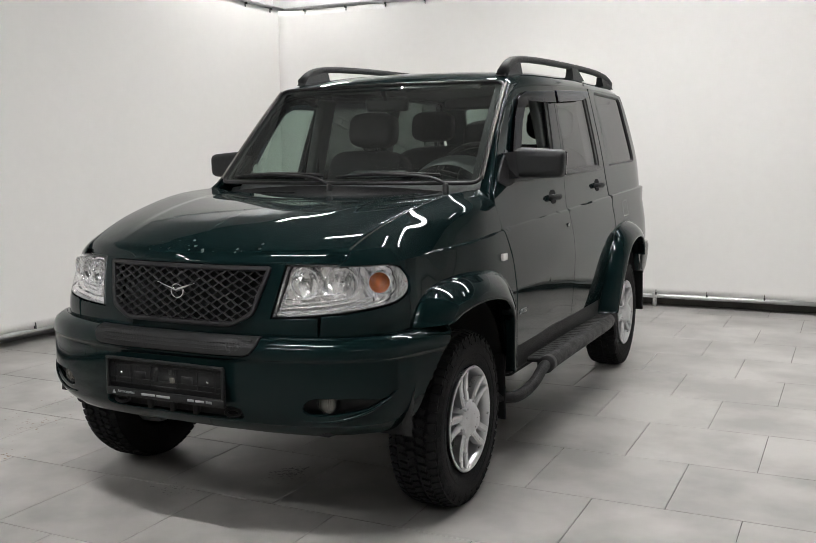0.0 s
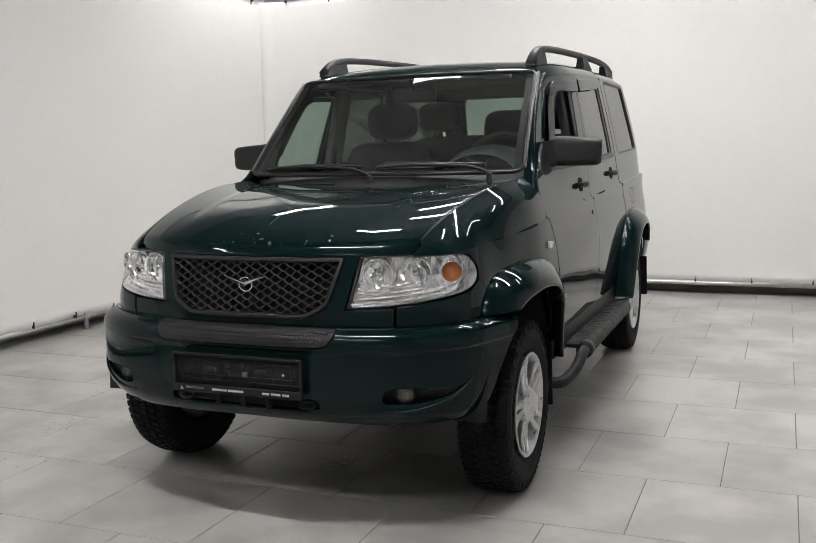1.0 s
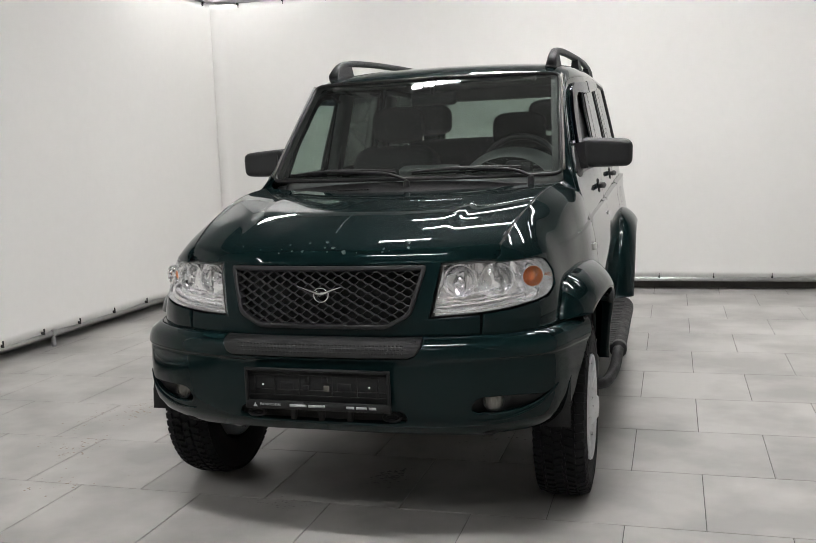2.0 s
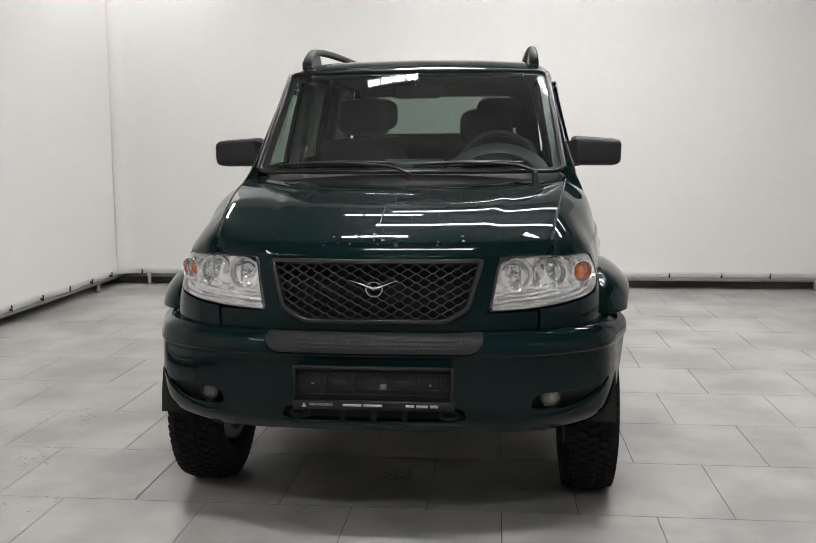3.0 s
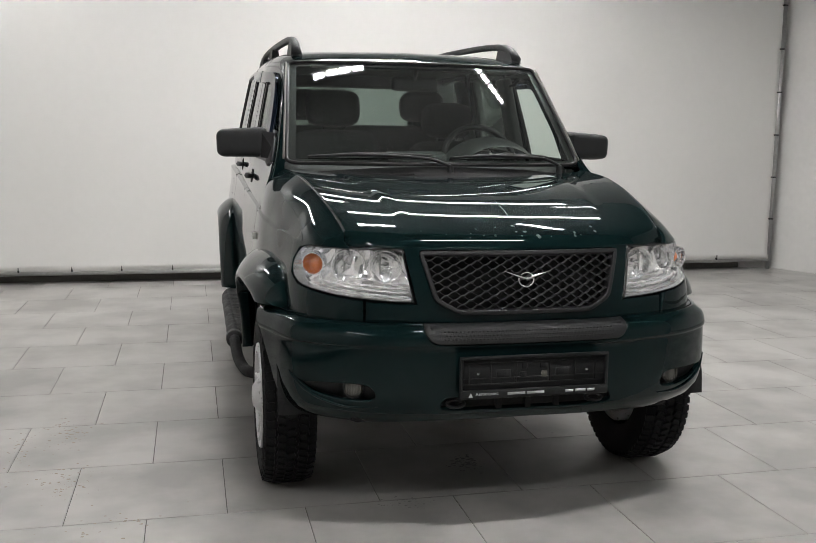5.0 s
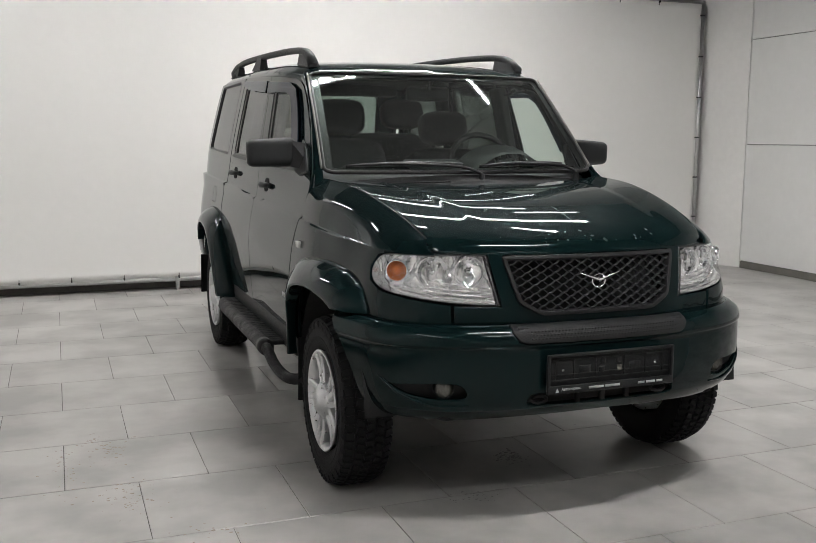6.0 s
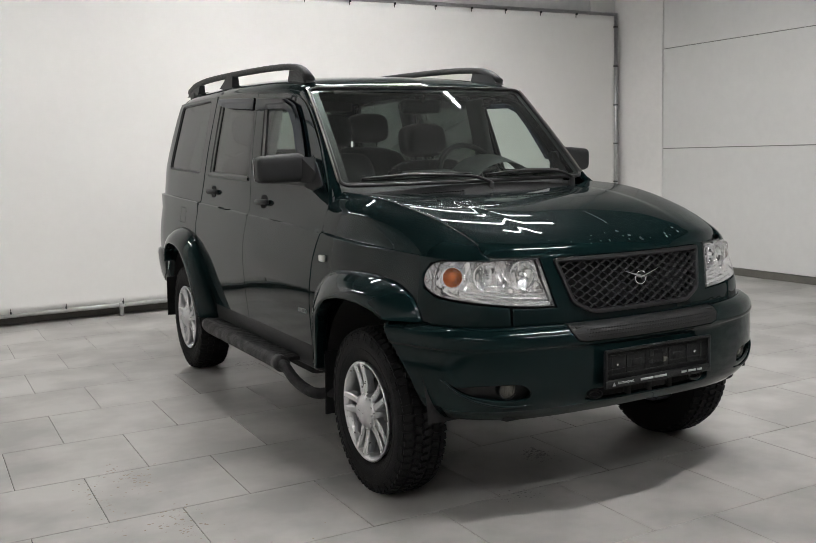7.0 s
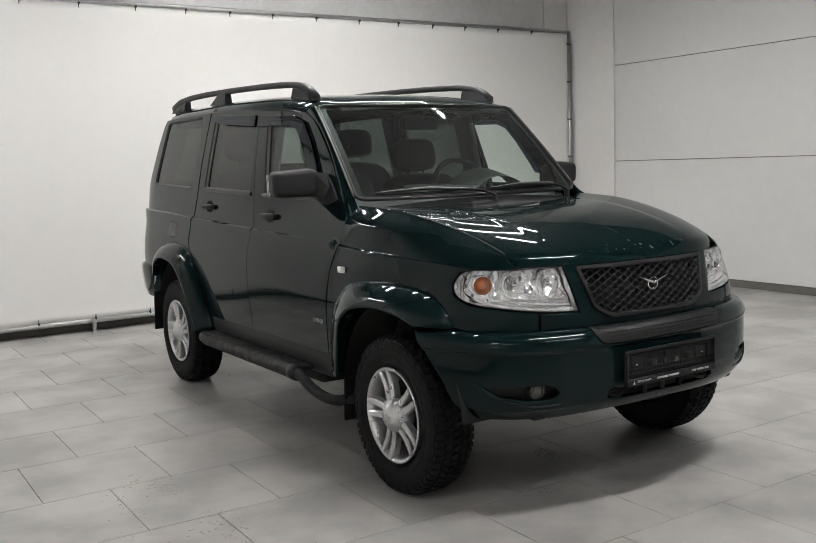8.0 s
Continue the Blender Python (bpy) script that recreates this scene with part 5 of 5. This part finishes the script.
for x, y, nx, ny in ((0.845, 3.20, 1, 0), (0.862, 3.34, 1, 0), (0.868, 3.44, 0.98, 0.2), (0.850, 3.55, 0.8, 0.6), (0.78, 3.645, 0.45, 0.9), (0.60, 3.70, 0.1, 1), (0.0, 3.72, 0, 1)):
    rear_secs.append([(x - nx * d, y - ny * d, z) for d, z in ((0.03, 0.765), (0.008, 0.755), (0.0, 0.73), (0.004, 0.66), (0.016, 0.58), (0.035, 0.52), (0.06, 0.505), (0.07, 0.76))])
rear_secs += [[(-a, b, c) for a, b, c in sec] for sec in reversed(rear_secs[:-1])]
mesh_part("rear_bumper", *swept(None, rear_secs), PAINT, car, "dark green rear bumper")

# --- wheel arch flares
def flare(A, B, lip, s, name="wheel_arch_flare"):
    """A flared arch between the seam A on the flank and the lip B that stands out to x = lip(y)."""
    a = np.array(smooth_loop(A, 0.012, closed=False))
    b = np.array(smooth_loop(B, 0.012, closed=False))
    n = 46

    def even(p):
        r = np.concatenate([[0], np.cumsum(np.linalg.norm(np.diff(p, axis=0), axis=1))])
        q = np.linspace(0, r[-1], n)
        return np.stack([np.interp(q, r, p[:, 0]), np.interp(q, r, p[:, 1])], 1)
    a, b = even(a), even(b)
    prof = [(0.0, -0.012), (0.0, 0.09), (0.012, 0.13), (0.05, 0.22), (0.12, 0.345), (0.22, 0.49), (0.34, 0.63), (0.48, 0.765), (0.62, 0.87), (0.76, 0.95), (0.88, 0.99), (0.95, 1.0), (0.985, 0.98), (1.0, 0.92), (0.99, 0.72), (0.975, 0.35)]
    verts, faces = [], []
    for i in range(n):
        y0, z0 = a[i]
        xb = fender(NY(y0), z0)[0] if y0 < 0.62 else side(y0, z0)[0]
        xo = lip(b[i][0])
        for t, k in prof:
            y, z = a[i] + (b[i] - a[i]) * t
            verts.append((xb + (xo - xb) * k, y, z))
    m = len(prof)
    for i in range(n - 1):
        for k in range(m - 1):
            faces.append((i * m + k, i * m + k + 1, (i + 1) * m + k + 1, (i + 1) * m + k))
    faces.append(tuple(range(m)))
    faces.append(tuple(reversed(range((n - 1) * m, n * m))))
    return mesh_part(name, *sided((verts, [tuple(reversed(f)) for f in faces]), s), PAINT, car)


for s in (1, -1):
    flare([(-0.362, 0.768), (-0.345, 0.805), (-0.29, 0.855), (-0.17, 0.898), (0.02, 0.917), (0.20, 0.912), (0.34, 0.890), (0.44, 0.83), (0.505, 0.73), (0.545, 0.60), (0.555, 0.45)],
          [(-0.215, 0.770), (-0.19, 0.782), (-0.14, 0.797), (-0.06, 0.810), (0.03, 0.815), (0.14, 0.806), (0.25, 0.775), (0.335, 0.70), (0.385, 0.60), (0.415, 0.45)], curve([-0.5, -0.35, -0.2, 0.0, 0.2, 0.33, 0.415, 0.5], [0.80, 0.855, 0.896, 0.928, 0.940, 0.932, 0.905, 0.895]), s)
    flare([(3.16, 0.74), (3.12, 0.84), (3.00, 0.915), (2.84, 0.948), (2.68, 0.945), (2.53, 0.912), (2.41, 0.83), (2.30, 0.71), (2.20, 0.56), (2.14, 0.43)],
          [(3.06, 0.70), (3.02, 0.775), (2.93, 0.825), (2.82, 0.845), (2.70, 0.842), (2.57, 0.812), (2.46, 0.74), (2.36, 0.63), (2.27, 0.51), (2.22, 0.43)], curve([2.0, 2.4, 2.76, 3.0, 3.2], [0.925, 0.945, 0.945, 0.93, 0.89]), s)
    # side step: tread plate, tube, bent front end
    st = tagged(mesh_part("side_step", *sided(tube(smooth_loop([(0.80, 2.22, 0.40), (0.87, 2.19, 0.392), (0.905, 2.10, 0.388), (0.912, 1.6, 0.392), (0.918, 1.0, 0.398), (0.922, 0.80, 0.402)], 0.04, closed=False), 0.036, 14), s), STEP, car), "dark grey tubular side step")
    mesh_part("front_hoop", *sided(tube(smooth_loop([(0.922, 0.84, 0.402), (0.922, 0.76, 0.396), (0.915, 0.66, 0.352), (0.895, 0.56, 0.322), (0.86, 0.48, 0.315), (0.74, 0.43, 0.33)], 0.03, closed=False), 0.026, 12), s), STEP, st)
    mesh_part("collar", *sided(tube([(0.922, 0.86, 0.402), (0.922, 0.795, 0.400)], 0.040, 14), s), BLACK, st)
    mesh_part("tread_plate", *sided(block((0.13, 1.34, 0.022), 0.008, 2, Matrix.Translation((0.845, 1.47, 0.418))), s), STEP, st, "scuffed ribbed tread plate")
    for k in range(26):
        mesh_part("tread_rib", *sided(block((0.10, 0.010, 0.004), 0.001, 1, Matrix.Translation((0.845, 0.86 + 0.048 * k, 0.4288))), s), STEP, st)
    mesh_part("sill", *sided(block((0.06, 1.60, 0.14), 0.015, 2, Matrix.Translation((0.80, 1.37, 0.465))), s), BLACK, car)
    # mud flaps
    mesh_part("mud_flap", *sided(block((0.17, 0.012, 0.30), 0.004, 2, pose(0.765, 0.445, 0.37, 4)), s), RUBBER, car)
    mesh_part("mud_flap", *sided(block((0.20, 0.012, 0.28), 0.004, 2, pose(0.79, 3.17, 0.44, 6)), s), RUBBER, car)

# --- roof rails
def rail_bar(path, w, h):
    """A flattened bar along a path in y and z at the roof's edge."""
    secs = []
    p = [Vector(q) for q in path]
    for i, c in enumerate(p):
        d = (p[min(i + 1, len(p) - 1)] - p[max(i - 1, 0)]).normalized()
        n = Vector((1, 0, 0)).cross(d).normalized()
        if n.z < 0:
            n = -n
        ww, hh = (w[i], h[i]) if isinstance(w, list) else (w, h)
        ring = []
        for k in range(12):
            a = 2 * math.pi * k / 12
            ca, sa = math.cos(a), math.sin(a)
            ring.append(c + Vector((1, 0, 0)) * ww / 2 * math.copysign(abs(ca) ** 0.6, ca) + n * hh / 2 * math.copysign(abs(sa) ** 0.6, sa))
        secs.append(ring)
    return swept(None, secs)


for s in (1, -1):
    pts = [(0.584, 1.12, 1.782), (0.583, 1.18, 1.822), (0.582, 1.27, 1.858), (0.580, 1.40, 1.880), (0.578, 1.70, 1.899), (0.577, 2.1, 1.914), (0.577, 2.55, 1.926), (0.578, 2.90, 1.930), (0.579, 3.10, 1.924), (0.580, 3.24, 1.906), (0.582, 3.35, 1.872)]
    path = smooth_loop(pts, 0.05, closed=False)
    n = len(path)
    wide = [0.05 - 0.016 * min(1, min(i, n - 1 - i) / 4) for i in range(n)]
    tall = [0.060 - 0.024 * min(1, min(i, n - 1 - i) / 5) for i in range(n)]
    rail = tagged(mesh_part("roof_rail", *sided(rail_bar(path, wide, tall), s), GREY, car), "dark grey plastic roof rail")
    for base, top in (((1.10, 1.38, 1.776, 1.800), (1.17, 1.365, 1.832, 1.862)), ((2.34, 2.60, 1.846, 1.852), (2.34, 2.46, 1.915, 1.918)), ((3.10, 3.38, 1.852, 1.848), (3.08, 3.23, 1.908, 1.893))):
        rings = []
        for (y0, y1, z0, z1), w in ((base, 0.026), (top, 0.018)):
            rings.append([(0.580 - w, y0, z0), (0.580 + w, y0, z0 - 0.004), (0.580 + w, y1, z1 - 0.004), (0.580 - w, y1, z1)])
        mesh_part("rail_foot", *sided(swept(None, rings), s), GREY, rail, smooth=False)

# --- door mirrors
for s in (1, -1):
    bm = bmesh.new()
    bmesh.ops.create_cube(bm, size=1.0)
    for v in bm.verts:
        taper = 0.90 if v.co.x > 0 else 1.0
        v.co = Vector((v.co.x * 0.235, v.co.y * 0.115, v.co.z * 0.150 * taper * (0.86 if v.co.y < 0 else 1.0)))
    bmesh.ops.bevel(bm, geom=bm.edges[:], offset=0.036, segments=5, affect="EDGES", profile=0.6)
    bm.verts.index_update()
    head = [v.co.copy() for v in bm.verts], [tuple(v.index for v in f.verts) for f in bm.faces]
    bm.free()
    mr = mesh_part("door_mirror", *sided(moved(head, pose(0.872, 0.845, 1.343, 0, 2, 9)), s), GREY, car, "black plastic door mirror")
    arm = swept(None, [[(0.715, 0.66, 1.270), (0.745, 0.84, 1.275), (0.725, 0.84, 1.385), (0.690, 0.74, 1.385)], [(0.790, 0.775, 1.275), (0.800, 0.875, 1.280), (0.800, 0.880, 1.402), (0.790, 0.785, 1.400)]])
    mesh_part("mirror_arm", *sided(arm, s), BLACK, mr, smooth=False)
    sail = [(0.605, 1.262), (0.70, 1.238), (0.795, 1.252), (0.80, 1.41), (0.72, 1.36), (0.63, 1.29)]
    sheet("mirror_base", inner_side(-0.008), dense(sail, 0.02, 0.01), BLACK, mr, s=s, step=0.03, lip=0.01, out=(1, 0, 0))
    mesh_part("mirror_glass", *sided(block((0.20, 0.004, 0.115), 0.01, 2, pose(0.880, 0.906, 1.343, 0, 2, 9)), s), CHROME, mr)

# --- wheels
def wheel(place, steer=0.0):
    e = new("wheel")
    e.parent = car
    e.matrix_local = place @ pose(0, 0, 0, 0, 0, steer)
    R, r0 = 0.349, 0.207
    half = 0.095
    prof = [(r0 - 0.004, half * 0.80), (r0 + 0.012, half * 0.90), (0.245, half * 1.02), (0.285, half * 1.06), (0.318, half * 1.0), (R - 0.012, half * 0.86), (R - 0.009, half * 0.60), (R - 0.009, 0.0)]
    prof = prof + [(r, -x) for r, x in reversed(prof[:-1])]
    tyre = mesh_part("tyre", *lathe(prof, 72), RUBBER, e, "black all-terrain tyre")
    lugs, n = [], 62
    for i in range(n):
        a = 360 * i / n
        for k, (x, w, l, twist) in enumerate(((0.076, 0.032, 0.024, 6), (0.039, 0.029, 0.022, -16), (0.0, 0.029, 0.023, 16), (-0.039, 0.029, 0.022, -16), (-0.076, 0.032, 0.024, 6))):
            off = a + (360 / n / 2 if k % 2 else 0)
            lean = {0: -18, 4: 18}.get(k, 0)
            drop = 0.008 if k in (0, 4) else 0.0
            m = pose(0, 0, 0, off) @ pose(x, 0, R - 0.007 - drop) @ pose(0, 0, 0, 0, -lean, twist)
            lugs.append(block((w, l, 0.016), 0, 1, m))
        lugs.append(block((0.008, 0.020, 0.026), 0, 1, pose(0, 0, 0, a + (2.9 if i % 2 else 0)) @ pose(0.0945, 0, R - 0.036 - (0.006 if i % 2 else 0)) @ pose(0, 0, 0, 0, -12, 0)))
    mesh_part("tread", *joined(*lugs), RUBBER, e, smooth=False)
    for rr in (0.262, 0.302):
        mesh_part("sidewall_ring", *lathe([(rr - 0.002, half * 1.035), (rr, half * 1.062), (rr + 0.002, half * 1.035)], 72), RUBBER, e)
    rim = mesh_part("rim", *lathe([(0.150, -0.09), (0.188, -0.085), (0.190, 0.06), (0.196, 0.085), (0.207, 0.088), (0.211, 0.096), (0.207, 0.101), (0.200, 0.098), (0.192, 0.088), (0.186, 0.070), (0.184, 0.02), (0.180, -0.08)], 64), ALLOY, e, "silver alloy rim with five split spokes")
    mesh_part("brake_disc", *lathe([(0.0005, 0.0), (0.15, 0.0), (0.15, -0.02)], 40), UNDER, e)
    spokes = []
    for i in range(5):
        for sgn in (-1, 1):
            secs = []
            for t in (0.0, 0.25, 0.5, 0.75, 1.0):
                r = 0.058 + 0.138 * t
                w = 0.0165 - 0.0025 * t
                c = sgn * (0.017 + 0.014 * t)
                x = 0.087 + 0.007 * t - 0.007 * math.sin(math.pi * t)
                secs.append([(x, c - w, r), (x + 0.006, c - w * 0.6, r), (x + 0.006, c + w * 0.6, r), (x, c + w, r), (x - 0.03, c + w, r), (x - 0.03, c - w, r)])
            spokes.append(moved(swept(None, secs), pose(0, 0, 0, 72 * i + 18)))
    for k, sp in enumerate(spokes):
        mesh_part("spoke", *sp, ALLOY, e, smooth=False)
    mesh_part("hub_cap", *lathe([(0.078, 0.03), (0.076, 0.088), (0.068, 0.100), (0.052, 0.113), (0.044, 0.118), (0.041, 0.122), (0.022, 0.125), (0.0005, 0.126)], 40), ALLOY, e)
    for i in range(5):
        mesh_part("wheel_nut", *moved(lathe([(0.009, 0.055), (0.009, 0.101), (0.0005, 0.103)], 10), pose(0, 0, 0, 72 * i + 46) @ pose(0, 0, 0.068)), ALLOY, e)
    return e


for y in (0.0, 2.76):
    wheel(pose(0.766, y, 0.345))
    wheel(pose(-0.766, y, 0.345, 0, 0, 180))

# --- cabin
dash = mesh_part("dashboard", *joined(block((1.42, 0.42, 0.16), 0.05, 4, pose(0, 0.86, 1.165, -6)), block((1.44, 0.16, 0.34), 0.04, 3, Matrix.Translation((0, 0.98, 1.0)))), DASH, car, "dark grey dashboard")
bv, bf = [], []
for i in range(17):
    a = math.pi * i / 16
    for y, k in ((0.86, 0.75), (1.06, 1.0), (1.075, 0.93)):
        bv.append((0.405 + 0.27 * k * math.cos(a), y - 0.06, 1.20 + 0.185 * k * math.sin(a)))
for i in range(16):
    bf += [(3 * i, 3 * i + 3, 3 * i + 4, 3 * i + 1), (3 * i + 1, 3 * i + 4, 3 * i + 5, 3 * i + 2)]
mesh_part("instrument_hood", bv, bf, DASH, dash)
mesh_part("tray", *block((0.30, 0.10, 0.035), 0.012, 3, pose(-0.01, 0.90, 1.285, 10)), DASH, dash)
wheel_ring = [(0.405 + 0.195 * math.cos(a), 1.16 + 0.085 * math.sin(a), 1.265 + 0.172 * math.sin(a)) for a in np.linspace(0, 2 * math.pi, 49)]
sw_ob = mesh_part("steering_wheel", *tube(wheel_ring, 0.016, 10, caps=False), BLACK, car, "black steering wheel")
mesh_part("hub", *block((0.15, 0.06, 0.11), 0.025, 3, pose(0.405, 1.155, 1.26, -28)), BLACK, sw_ob)
for a in (0.2, math.pi - 0.2, -math.pi / 2):
    mesh_part("spoke", *tube([(0.405, 1.15, 1.26), (0.405 + 0.19 * math.cos(a), 1.16 + 0.083 * math.sin(a), 1.265 + 0.168 * math.sin(a))], 0.014, 8), BLACK, sw_ob)


def seat(x, y, width, heads, back_h=0.60, lift=0.0):
    e = mesh_part("seat", *joined(block((width, 0.52, 0.16), 0.05, 3, Matrix.Translation((x, y - 0.20, 0.80)))), FABRIC, car, "dark grey cloth seat")
    mesh_part("backrest", *pillow((width, 0.20, back_h + 0.03), pose(x, y + 0.11, 0.80 + back_h / 2, -12), 0.35, 32), FABRIC, e)
    for hx in heads:
        mesh_part("headrest", *pillow((0.30, 0.13, 0.20), pose(x + hx, y + 0.20, 0.80 + back_h + 0.135 + lift, -8)), FABRIC, e)
        for px_ in (-0.06, 0.06):
            mesh_part("headrest_post", *tube([(x + hx + px_, y + 0.175, 0.80 + back_h - 0.08), (x + hx + px_, y + 0.195, 0.80 + back_h + 0.10 + lift)], 0.006, 8), TRIM, e)


seat(-0.34, 1.30, 0.50, [0.0], 0.595)
seat(0.34, 1.40, 0.50, [0.0], 0.54)
seat(0.0, 2.30, 1.34, [-0.41, 0.41], 0.635, lift=0.01)
mir = mesh_part("cabin_mirror", *block((0.24, 0.03, 0.075), 0.022, 4, pose(0.0, 1.00, 1.645, 8)), BLACK, car, "black interior mirror")
mesh_part("stalk", *tube([(0, 0.99, 1.67), (0, 0.94, 1.725)], 0.012, 8), BLACK, mir)
for s in (1, -1):
    mesh_part("sun_visor", *sided(block((0.40, 0.16, 0.02), 0.008, 2, pose(0.33, 1.02, 1.735, 20)), s), LINER, car)
    mesh_part("grab_handle", *sided(tube(smooth_loop([(0.665, 1.30, 1.70), (0.655, 1.33, 1.675), (0.655, 1.47, 1.675), (0.665, 1.50, 1.70)], 0.03, closed=False), 0.009, 8), s), LINER, car)
    # inner pillar between the doors
    mesh_part("door_pillar", *sided(block((0.05, 0.15, 0.50), 0.015, 2, pose(0.690, 1.475, 1.47, 0, -12.5, 0)), s), DASH, car)
    mesh_part("rear_pillar", *sided(block((0.05, 0.13, 0.50), 0.015, 2, pose(0.690, 2.37, 1.50, 0, -12.5, 0)), s), DASH, car)
    mesh_part("belt_strap", *sided(tube([(0.685, 1.44, 1.60), (0.70, 1.45, 1.30), (0.72, 1.45, 1.0)], 0.012, 6), s), BLACK, car)

# --- stone chips on the bonnet's front
rnd = random.Random(12)
chips_v, chips_f = [], []
for k in range(20):
    x = -0.30 + 0.031 * k + rnd.gauss(0, 0.03)
    y = NOSE_TOP(abs(x)) + 0.025 + 0.06 * rnd.random() ** 2
    r = rnd.uniform(0.002, 0.0075)
    n0 = len(chips_v)
    for i in range(9):
        a = 2 * math.pi * i / 9
        q = r * rnd.uniform(0.6, 1.25)
        p = hood(x + q * math.cos(a), y + q * math.sin(a) * 0.9)
        chips_v.append((p[0], p[1] - 0.0004, p[2] + 0.0006))
    chips_f.append(tuple(range(n0, n0 + 9)))
# a short scratch along the middle
n0 = len(chips_v)
for k in range(12):
    y = -0.50 + 0.020 * k
    for q in (-0.0022, 0.0022):
        p = hood(-0.004 + q * (1 - 0.06 * k) + 0.001 * math.sin(k), y)
        chips_v.append((p[0], p[1], p[2] + 0.0007))
chips_f += [(n0 + 2 * k, n0 + 2 * k + 1, n0 + 2 * k + 3, n0 + 2 * k + 2) for k in range(11)]
tagged(mesh_part("paint_chips", chips_v, chips_f, CHIP, bonnet), "small bare stone chips", kind="stuff")


# ---------------------------------------------------------------- floor tiles
TILE_X, TILE_Y, GAP = 0.5746, 0.5887, 0.0035


def tile_floor():
    shared = None
    rnd = random.Random(5)
    for r in range(-14, 11):
        y = -0.342 + TILE_Y * r
        if y + TILE_Y < FRONT + 0.1 or y > 5.7:
            continue
        start = -1.580 if r % 2 == 0 else -1.293
        for k in range(-5, 14):
            x = start + TILE_X * k
            if x + TILE_X < -3.75 or x > RIGHT - 0.02:
                continue
            if shared is None:
                b = block((TILE_X - GAP, TILE_Y - GAP, 0.012), 0.0012, 1)
                shared = mesh_part("tile", *b, TILE, floor, smooth=False)
                ob = shared
            else:
                ob = new("tile", shared.data)
                ob.parent = floor
            ob.location = (x + TILE_X / 2, y + TILE_Y / 2, -0.006 + rnd.uniform(-0.0004, 0.0))


tile_floor()


# ---------------------------------------------------------------- dirt on the tiles
def specks(name, spots, mat, label, seed):
    """Flat crumbs strewn round each spot: x, y, spread along x and y, how many, the largest size."""
    rnd = random.Random(seed)
    v, f = [], []
    for cx, cy, sx, sy, count, big in spots:
        for _ in range(count):
            x, y = cx + rnd.gauss(0, sx), cy + rnd.gauss(0, sy)
            q, n0 = big * rnd.uniform(0.25, 1.0) ** 1.5, len(v)
            for i in range(7):
                a = 2 * math.pi * i / 7
                d = q * rnd.uniform(0.6, 1.2)
                v.append((x + d * math.cos(a), y + d * 0.8 * math.sin(a), 0.0009))
            f.append(tuple(range(n0, n0 + 7)))
    return tagged(mesh_part(name, v, f, mat), label, "dirt", kind="stuff")


specks("floor_dirt", [(-1.70, 0.72, 0.06, 0.12, 90, 0.009), (-1.86, 0.45, 0.04, 0.16, 60, 0.008), (-1.62, 0.10, 0.07, 0.10, 90, 0.009), (-1.40, -0.35, 0.10, 0.06, 40, 0.008),
                      (-2.2, -0.9, 0.5, 0.5, 40, 0.005)], DIRT, "dried brown dirt specks trodden on the tiles", 4)
specks("floor_smudge", [(0.0, 0.0, 0.035, 0.05, 160, 0.010), (-0.36, -0.37, 0.07, 0.035, 60, 0.007), (0.35, 0.55, 0.10, 0.12, 80, 0.008), (-0.42, 2.6, 0.12, 0.10, 90, 0.009)], SMUDGE, "dark wet smudges under the car", 7)
